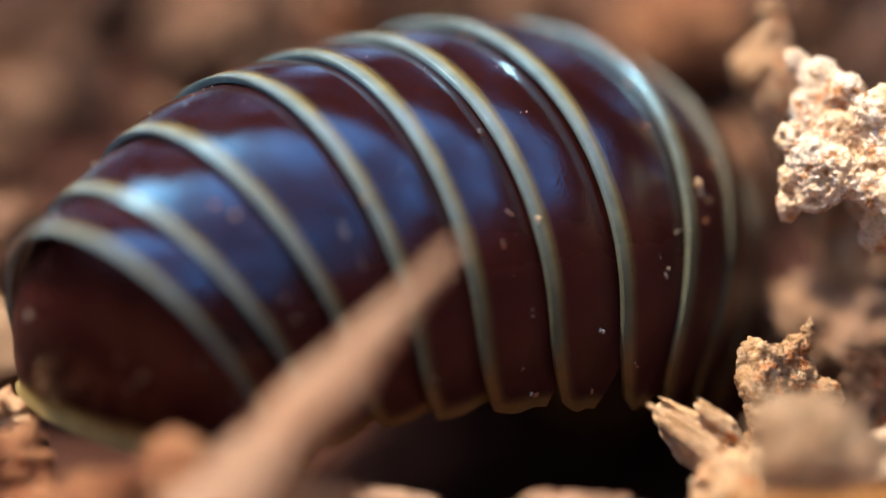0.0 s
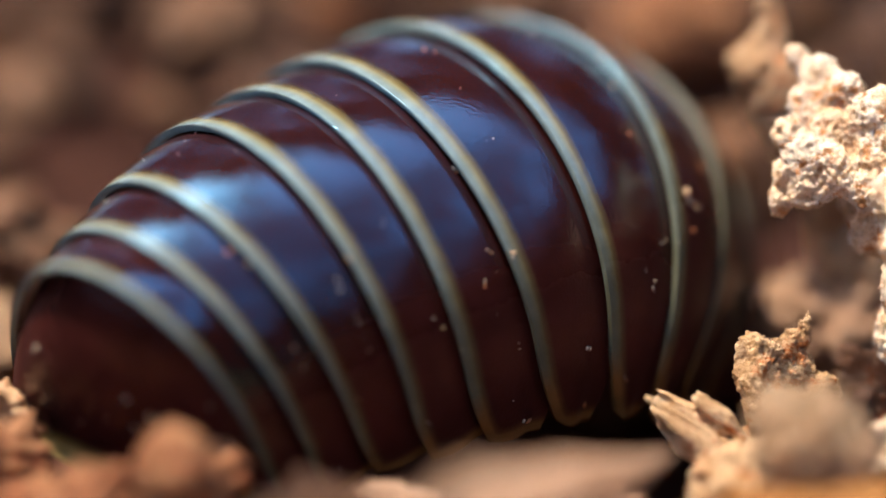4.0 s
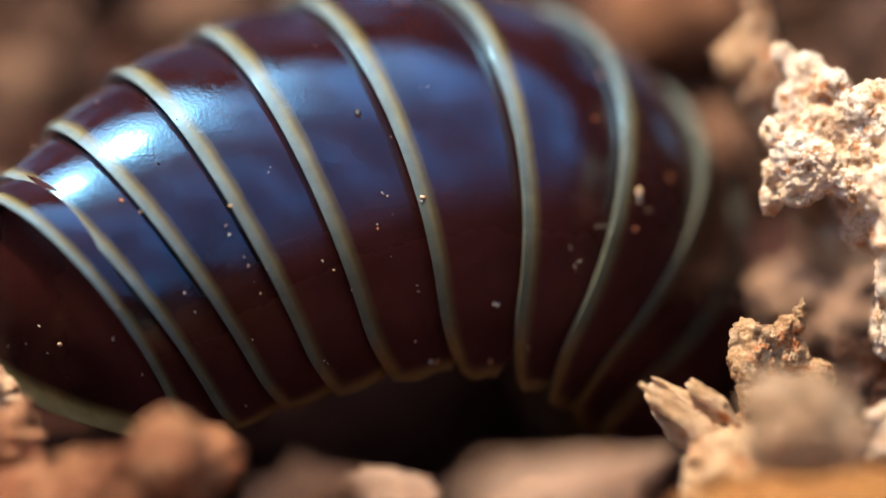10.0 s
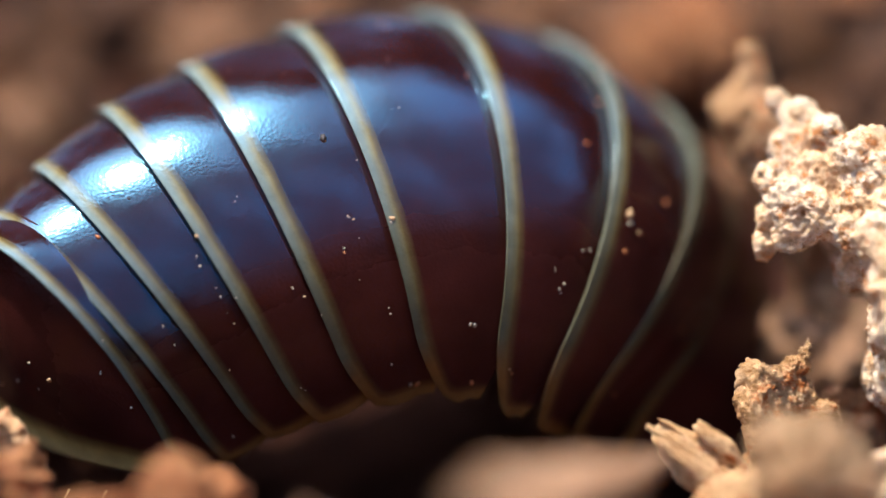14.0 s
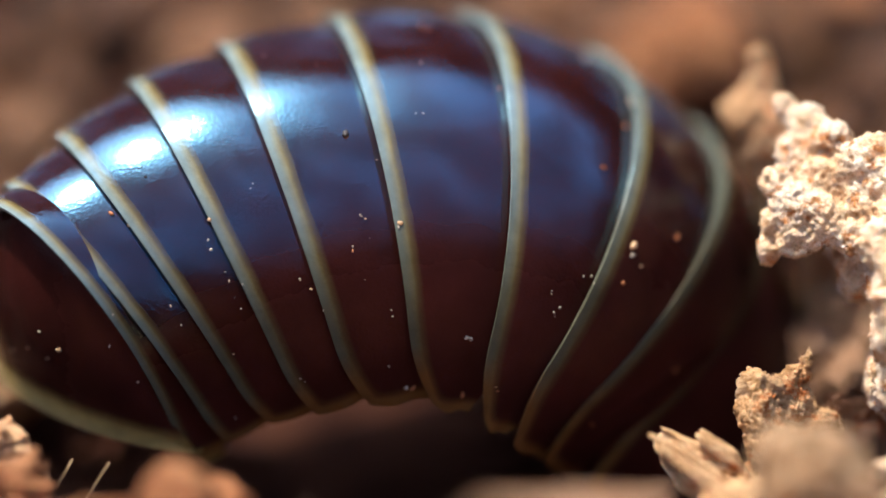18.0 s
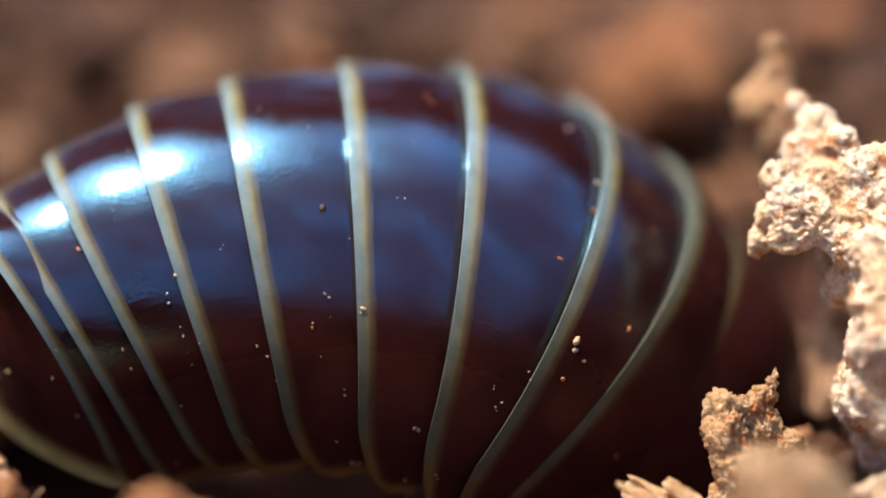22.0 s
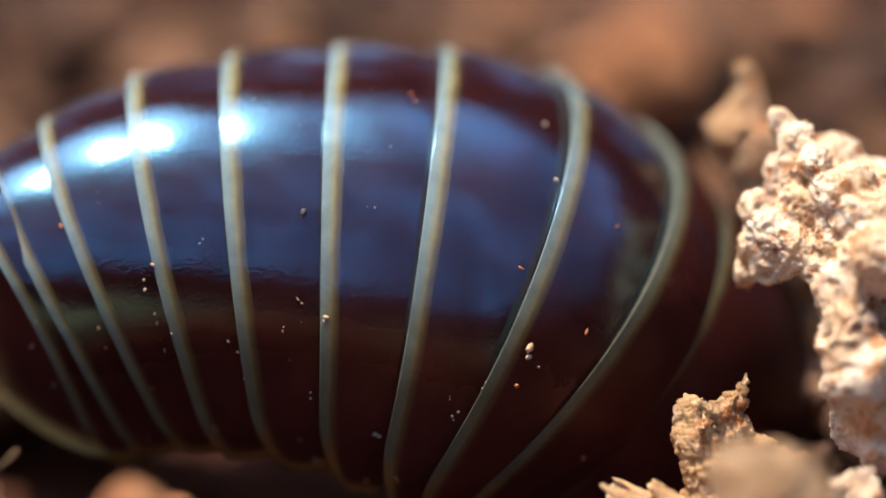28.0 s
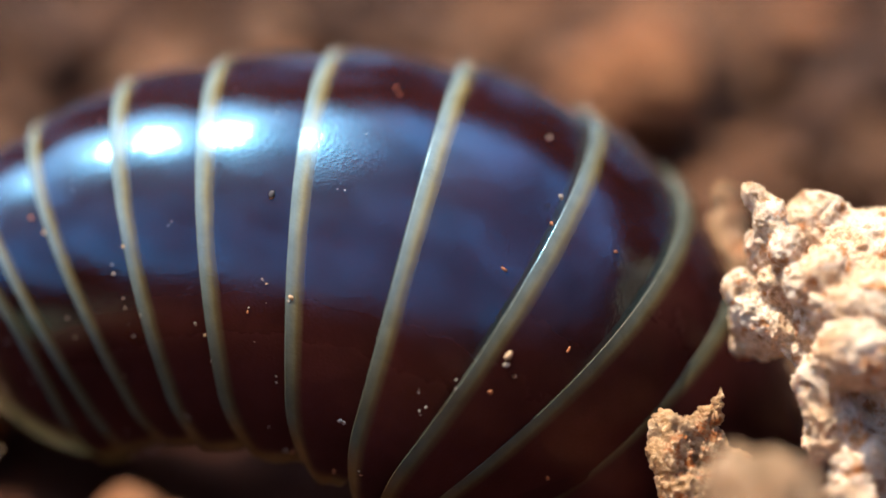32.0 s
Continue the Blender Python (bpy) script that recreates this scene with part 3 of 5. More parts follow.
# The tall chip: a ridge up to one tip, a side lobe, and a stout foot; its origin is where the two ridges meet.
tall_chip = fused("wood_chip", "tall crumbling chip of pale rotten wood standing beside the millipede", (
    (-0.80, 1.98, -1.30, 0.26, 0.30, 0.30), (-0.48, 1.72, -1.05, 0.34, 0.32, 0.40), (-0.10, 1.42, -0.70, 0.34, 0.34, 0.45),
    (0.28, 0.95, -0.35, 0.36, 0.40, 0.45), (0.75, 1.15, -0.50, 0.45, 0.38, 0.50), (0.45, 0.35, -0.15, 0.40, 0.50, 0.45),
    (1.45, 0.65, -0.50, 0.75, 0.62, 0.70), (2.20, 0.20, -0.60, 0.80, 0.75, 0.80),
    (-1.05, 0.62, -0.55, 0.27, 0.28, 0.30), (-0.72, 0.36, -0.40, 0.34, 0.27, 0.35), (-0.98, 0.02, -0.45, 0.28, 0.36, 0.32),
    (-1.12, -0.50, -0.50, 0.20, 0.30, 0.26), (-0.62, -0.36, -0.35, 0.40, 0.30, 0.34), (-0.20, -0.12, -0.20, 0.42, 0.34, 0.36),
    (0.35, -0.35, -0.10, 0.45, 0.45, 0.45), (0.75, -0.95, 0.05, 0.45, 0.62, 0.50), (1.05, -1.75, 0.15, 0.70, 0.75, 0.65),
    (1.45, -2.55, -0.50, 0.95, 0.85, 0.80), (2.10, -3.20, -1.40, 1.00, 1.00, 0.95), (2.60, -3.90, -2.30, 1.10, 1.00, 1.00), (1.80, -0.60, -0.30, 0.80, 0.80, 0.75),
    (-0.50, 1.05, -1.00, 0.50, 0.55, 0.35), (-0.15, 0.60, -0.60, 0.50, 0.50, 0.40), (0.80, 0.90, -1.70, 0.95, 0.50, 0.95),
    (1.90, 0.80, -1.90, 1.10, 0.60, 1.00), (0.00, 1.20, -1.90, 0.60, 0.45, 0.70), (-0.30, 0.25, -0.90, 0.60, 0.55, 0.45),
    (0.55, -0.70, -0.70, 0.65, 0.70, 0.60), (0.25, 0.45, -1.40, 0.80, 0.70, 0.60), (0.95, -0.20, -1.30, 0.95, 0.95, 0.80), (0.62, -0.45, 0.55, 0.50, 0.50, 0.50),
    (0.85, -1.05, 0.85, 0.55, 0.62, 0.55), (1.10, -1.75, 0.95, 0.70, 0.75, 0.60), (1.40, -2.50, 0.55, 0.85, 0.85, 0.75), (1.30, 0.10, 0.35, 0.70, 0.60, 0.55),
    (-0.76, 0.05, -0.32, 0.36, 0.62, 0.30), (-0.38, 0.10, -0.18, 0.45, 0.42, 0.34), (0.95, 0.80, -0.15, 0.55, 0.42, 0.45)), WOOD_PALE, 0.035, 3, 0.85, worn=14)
# The knob behind it: a thin finger on a lump; its origin is the finger's tip.
knob = fused("wood_chip", "orange-brown rotten knob standing behind the pale chip", (
    (0.02, -0.20, 0.0, 0.22, 0.32, 0.22), (0.06, -0.55, 0.0, 0.34, 0.42, 0.32), (-0.05, -0.90, 0.0, 0.44, 0.45, 0.40), (-0.22, -1.20, 0.0, 0.54, 0.54, 0.52),
    (0.12, -1.50, -0.1, 0.60, 0.80, 0.58), (0.28, -1.90, -0.2, 0.56, 0.66, 0.54), (0.52, -2.30, -0.4, 0.50, 0.62, 0.52), (0.80, -2.75, -0.6, 0.48, 0.64, 0.54),
    (1.25, -3.30, -0.9, 0.49, 0.75, 0.59), (1.60, -4.30, -1.4, 0.68, 1.00, 0.72)), KNOB_WOOD, 0.04, 4, 0.9, worn=8)
chip("wood_chip", "dusty pinkish wood crumb lying in the shade", 34, (1.50, 1.10, 1.00), (6.99, 2.92, 1.88), (0, 20, 10), TWIG_WOOD, 5)
block_chip = fused("bark_chip", "jagged block of fibrous bark wood with dark pits", (
    (0.05, -0.22, 0.0, 0.31, 0.30, 0.34), (0.10, -0.62, 0.0, 0.38, 0.52, 0.46), (0.20, -1.15, 0.0, 0.43, 0.57, 0.46),
    (0.40, -0.25, -0.1, 0.41, 0.30, 0.34), (0.65, -0.02, -0.1, 0.26, 0.20, 0.23), (0.82, 0.18, -0.1, 0.12, 0.14, 0.11), (0.90, 0.36, -0.1, 0.07, 0.14, 0.07),
    (0.62, -0.50, -0.15, 0.36, 0.41, 0.34), (1.15, -0.88, -0.2, 0.41, 0.32, 0.39), (0.80, -1.25, -0.2, 0.66, 0.57, 0.48),
    (0.40, -1.75, -0.1, 0.66, 0.57, 0.52)), WOOD_FIBRE, 0.025, 8, 0.8, (1.5, 0.8, 1.5), "bark chip", 3, 1.35)
splinter = chip("wood_splinter", "pale fibrous wood splinter lying on the litter", 42, (1.25, 0.50, 0.42), (4.22, -2.32, 2.00), (20, 34, -8), WOOD_FIBRE, 6, 0.4, 0.5, 0.05)
chip("wood_chip", "round dusty crumb of rotten wood close up", 43, (1.15, 1.00, 1.10), (5.41, -5.67, 3.32), (10, 0, 0), DUSTY, 5, 0.3)
rusty = fused("wood_chip", "rusty orange-brown crumb of rotten wood beside the bark chip", (
    (-0.12, -0.05, 0.0, 0.30, 0.25, 0.30), (0.25, -0.12, 0.0, 0.34, 0.24, 0.30), (0.58, -0.20, 0.0, 0.30, 0.22, 0.26),
    (0.10, -0.45, -0.1, 0.40, 0.34, 0.34), (0.55, -0.75, -0.2, 0.45, 0.45, 0.40), (0.30, -1.20, -0.3, 0.60, 0.60, 0.50)), RUST, 0.04, 12)
chip("wood_chip", "pale crumb of rotten wood", 45, (0.70, 0.60, 0.60), (6.98, -3.34, 2.40), (10, 0, 40), WOOD_PALE, 5)
chip("wood_chip", "small rusty wood flake", 46, (0.25, 0.25, 0.50), (6.49, -3.61, 3.07), (10, 10, 40), WOOD_BROWN, 4)
chip("wood_chip", "tan wood crumb under the splinter", 47, (1.20, 0.80, 0.60), (4.63, -3.70, 1.78), (10, 10, 40), WOOD_FIBRE, 6)
for n, (x, y, z, sx, s) in enumerate(((4.03, -2.35, 2.46, 0.75, 0.17), (4.04, -2.81, 2.38, 0.95, 0.15), (4.11, -2.99, 2.20, 1.00, 0.17), (4.24, -3.00, 1.90, 0.85, 0.16), (4.51, -2.47, 2.43, 0.55, 0.18))):
    strand = chip("fibre", "", 330 + n, (sx, s, s), (x, y, z), (20, 31 + 2 * n, -8), WOOD_FIBRE, 4, 0.35, 0.4, 0.08)
    strand.matrix_basis = splinter.matrix_basis.inverted() @ strand.matrix_basis
    strand.parent = splinter
    del strand["category"]
chip("wood_chip", "brown-orange lump of rotten wood lying in the litter behind the millipede", 401, (0.95, 0.81, 0.76), (-2.99, 14.63, 5.12), (0, 0, 0), LITTER, 4)
chip("wood_chip", "brown-orange lump of rotten wood lying in the litter behind the millipede", 402, (0.95, 0.81, 0.76), (1.77, 14.10, 4.95), (0, 0, 37), LITTER, 4)
chip("wood_chip", "rusty lump of rotten wood lying in the litter behind the millipede", 403, (1.55, 1.32, 1.24), (5.26, 12.68, 4.66), (0, 0, 74), PELLET, 4)
chip("wood_chip", "brown-orange lump of rotten wood lying in the litter behind the millipede", 404, (1.00, 0.85, 0.80), (-8.54, 14.90, 5.17), (0, 0, 111), LITTER, 4)
chip("wood_chip", "brown-orange lump of rotten wood lying in the litter behind the millipede", 405, (0.70, 0.59, 0.56), (-8.80, 11.52, 3.49), (0, 0, 148), LITTER, 4)
chip("wood_chip", "rusty lump of rotten wood lying in the litter behind the millipede", 406, (1.00, 0.85, 0.80), (8.87, 14.97, 5.17), (0, 0, 185), PELLET, 4)
chip("wood_chip", "brown lump of rotten wood lying in the litter behind the millipede", 407, (0.90, 0.77, 0.72), (-0.87, 15.88, 5.11), (0, 0, 222), WOOD_BROWN, 4)
chip("wood_chip", "brown-orange lump of rotten wood lying in the litter behind the millipede", 408, (0.80, 0.68, 0.64), (6.61, 16.23, 5.09), (0, 0, 259), LITTER, 4)
chip("wood_chip", "brown-orange lump of rotten wood lying in the litter behind the millipede", 409, (1.35, 1.15, 1.08), (-4.91, 12.75, 4.54), (0, 0, 296), LITTER, 4)
chip("wood_chip", "brown-orange lump of rotten wood lying in the litter behind the millipede", 410, (0.60, 0.51, 0.48), (-6.16, 11.37, 3.20), (0, 0, 333), LITTER, 4)
chip("wood_chip", "brown-orange lump of rotten wood lying in the litter behind the millipede", 411, (0.85, 0.72, 0.68), (-8.89, 11.16, 3.27), (0, 0, 10), LITTER, 4)
chip("wood_chip", "brown-orange lump of rotten wood lying in the litter behind the millipede", 412, (0.75, 0.64, 0.60), (-8.75, 8.28, 1.93), (0, 0, 47), LITTER, 4)
chip("wood_chip", "rusty lump of rotten wood lying in the litter behind the millipede", 413, (1.25, 1.06, 1.00), (4.47, 12.79, 4.52), (0, 0, 84), PELLET, 4)
chip("wood_chip", "brown-orange lump of rotten wood lying in the litter behind the millipede", 414, (0.70, 0.59, 0.56), (1.57, 13.73, 4.76), (0, 0, 121), LITTER, 4)
chip("wood_chip", "rusty lump of rotten wood lying in the litter behind the millipede", 415, (0.60, 0.51, 0.48), (-2.51, 13.67, 4.65), (0, 0, 158), PELLET, 4)
chip("wood_chip", "brown-orange lump of rotten wood lying in the litter behind the millipede", 416, (0.70, 0.59, 0.56), (-8.39, 13.12, 4.43), (0, 0, 195), WOOD_TAN, 4)
chip("wood_chip", "tan lump of rotten wood behind the tail", 64, (1.20, 1.00, 1.10), (-8.77, 3.24, 1.35), (0, 0, 20), KNOB_WOOD, 4)
chip("wood_chip", "blurred tan lump of rotten wood behind the tail", 61, (1.50, 1.20, 1.40), (-8.70, 4.80, 2.53), (0, 0, 0), LITTER, 4)
chip("leaf_scrap", "amber scrap of a dead leaf lying flat", 51, (2.90, 1.30, 0.35), (5.39, -7.51, 2.76), (25, -2, 0), AMBER, 4, 0.25, 0.3, 0.04, "leaf scrap")
pellet = chip("soil_pellet", "rounded rusty soil pellet in front of the millipede", 52, (0.62, 0.60, 0.66), (-4.02, -5.91, 3.25), (0, 0, 0), PELLET, 4, 0.2, 0.15, 0.05, "soil pellet")
chip("wood_crumb", "tan crumb of rotten wood", 53, (0.60, 0.60, 0.50), (-3.56, -4.69, 2.53), (0, 0, 0), PELLET, 4)
chip("wood_crumb", "greyish crumb of rotten wood", 54, (0.95, 0.70, 0.60), (-2.09, -6.88, 2.98), (0, 0, 20), WOOD_TAN, 4)
chip("wood_crumb", "pale crumb of rotten wood", 55, (0.85, 0.65, 0.50), (-0.91, -4.65, 1.84), (0, 0, 20), TWIG_WOOD, 5)
chip("wood_crumb", "tan crumb of rotten wood", 56, (1.00, 0.80, 0.70), (-5.35, -5.93, 2.67), (0, 0, 70), PELLET, 5)
chip("wood_crumb", "tan crumb of rotten wood at the edge of the hollow", 57, (0.55, 0.50, 0.60), (-7.23, -2.70, 2.65), (0, 0, 70), KNOB_WOOD, 5, 0.5)
chip("wood_crumb", "tan crumb of rotten wood", 58, (0.80, 0.70, 0.70), (-7.01, -3.91, 2.33), (0, 0, 20), PELLET, 5)
chip("wood_crumb", "tan crumb of rotten wood", 59, (1.10, 0.80, 0.60), (-6.27, -5.15, 1.93), (0, 0, 20), PELLET, 5)
chip("wood_crumb", "tan crumb of rotten wood", 60, (1.50, 0.90, 0.70), (1.96, -5.16, 1.91), (0, 0, 20), TWIG_WOOD, 5)
bump_a = chip("lobe", "", 62, (0.42, 0.40, 0.38), (-3.64, -5.86, 2.85), (0, 0, 30), PELLET, 4, 0.3, 0.2, 0.06)
bump_b = chip("lobe", "", 63, (0.30, 0.30, 0.30), (-4.26, -5.91, 3.51), (0, 0, 30), PELLET, 4, 0.3, 0.2, 0.06)
for lump in (bump_a, bump_b):
    lump.matrix_basis = pellet.matrix_basis.inverted() @ lump.matrix_basis
    lump.parent = pellet
    del lump["category"]
part("bristle", tube([Vector((-1.35, -1.76, 0.79)), Vector((-1.55, -1.74, 0.63)), Vector((-1.76, -1.71, 0.47))], [0.015, 0.012, 0.006], 5), DIRT, tergites[0], "thin pale leg bristle")
part("bristle", tube([Vector((-0.95, -2.20, 0.63)), Vector((-1.25, -2.15, 0.41)), Vector((-1.56, -2.10, 0.18))], [0.015, 0.012, 0.006], 5), DIRT, tergites[0], "thin pale leg bristle")


def twig_bmesh():
    """A flat pointed splinter along -x from its tip."""
    bm = crumb(71, (3.9, 0.56, 0.28), 6, 0.3, 0.35, 0.06)
    for v in bm.verts:
        f = (v.co.x + 3.6) / 7.2
        v.co.y *= 1.15 - 0.75 * max(0.0, f) ** 2
        v.co.x -= 3.5
    return bm


twig = tagged(part("wood_splinter", twig_bmesh(), TWIG_WOOD), "pinkish weathered wood splinter tipping over in front of the millipede", "wood splinter")


# Crumbs strewn over the ground; alike ones share a mesh.
BASES = []
for n in range(14):
    size = random.Random(n).choice([(1, 0.7, 0.6), (1, 0.85, 0.75), (1, 0.55, 0.45), (0.9, 0.9, 0.7)])
    bm = crumb(200 + n, size, 3, 0.6, 0.6)
    bmesh.ops.scale(bm, vec=(MM, MM, MM), verts=bm.verts)
    mesh = bpy.data.meshes.new("wood_crumb")
    bm.to_mesh(mesh)
    bm.free()
    mesh.materials.append((WOOD_TAN, WOOD_BROWN)[n % 2])
    mesh.shade_smooth()
    BASES.append(mesh)


def strew(count, area, size, seed):
    rnd = random.Random(seed)
    x0, y0, x1, y1 = area
    for _ in range(count):
        x, y = rnd.uniform(x0, x1), rnd.uniform(y0, y1)
        s = rnd.uniform(*size)
        if math.hypot((x + 0.5) / 7.6, (y - 2.6) / 6.6) < 1.0 + 0.12 * s or (x < -2.5 and y > 10 and rnd.random() < 0.35):
            continue
        ob = new("wood_crumb", BASES[rnd.randrange(len(BASES))])
        turn = Euler((rnd.uniform(-0.5, 0.5), rnd.uniform(-0.5, 0.5), rnd.uniform(0, 6.28)))
        ob.matrix_world = Matrix.LocRotScale(Vector((x, y, lie(x, y) + 0.25 * s)) * MM, turn, (s, s, s))
        tagged(ob, "crumb of tan rotten wood lying in the litter", "wood crumb", "crumbs of rotten wood")


strew(150, (-13, 9.5, 13, 19), (0.6, 1.7), 1)
strew(50, (-13, -3, -6.5, 8), (0.5, 1.6), 2)
strew(40, (7, -3, 14, 8), (0.5, 1.6), 3)
strew(22, (-12, -9, 12, -5.5), (0.4, 0.9), 4)


def far_litter(count, area, clear, sizes, bases, mat, seed):
    """The crumbs further off, in one mesh."""
    rnd = random.Random(seed)
    verts, faces = [], []
    for _ in range(count):
        x, y = rnd.uniform(area[0], area[2]), rnd.uniform(area[1], area[3])
        if clear[0] < x < clear[2] and clear[1] < y < clear[3]:
            continue
        mesh = bases[rnd.randrange(len(bases))]
        s = rnd.uniform(*sizes)
        m = Matrix.LocRotScale(Vector((x, y, lie(x, y) + 0.25 * s)) * MM, Euler((0, 0, rnd.uniform(0, 6.28))), (s, s, s))
        n = len(verts)
        verts += [m @ v.co for v in mesh.vertices]
        faces += [[n + i for i in f.vertices] for f in mesh.polygons]
    mesh = bpy.data.meshes.new("litter")
    mesh.from_pydata(verts, [], faces)
    mesh.materials.append(mat)
    mesh.shade_smooth()
    return new("litter", mesh)


tagged(far_litter(300, (-40, -12, 40, 44), (-14, -14, 14, 19), (1.0, 2.8), BASES, WOOD_BROWN, 8), "tan and brown crumbs of rotten wood further off", "wood litter", kind="stuff")
# added below the view to throw warm light up at the flank
tagged(far_litter(300, (-16, -26, 16, -8), (0, 0, 0, 0), (0.8, 1.6), BASES, KNOB_WOOD, 5), "out-of-view pale orange wood crumbs, added to bounce warm light on the animal", "wood litter", kind="stuff")


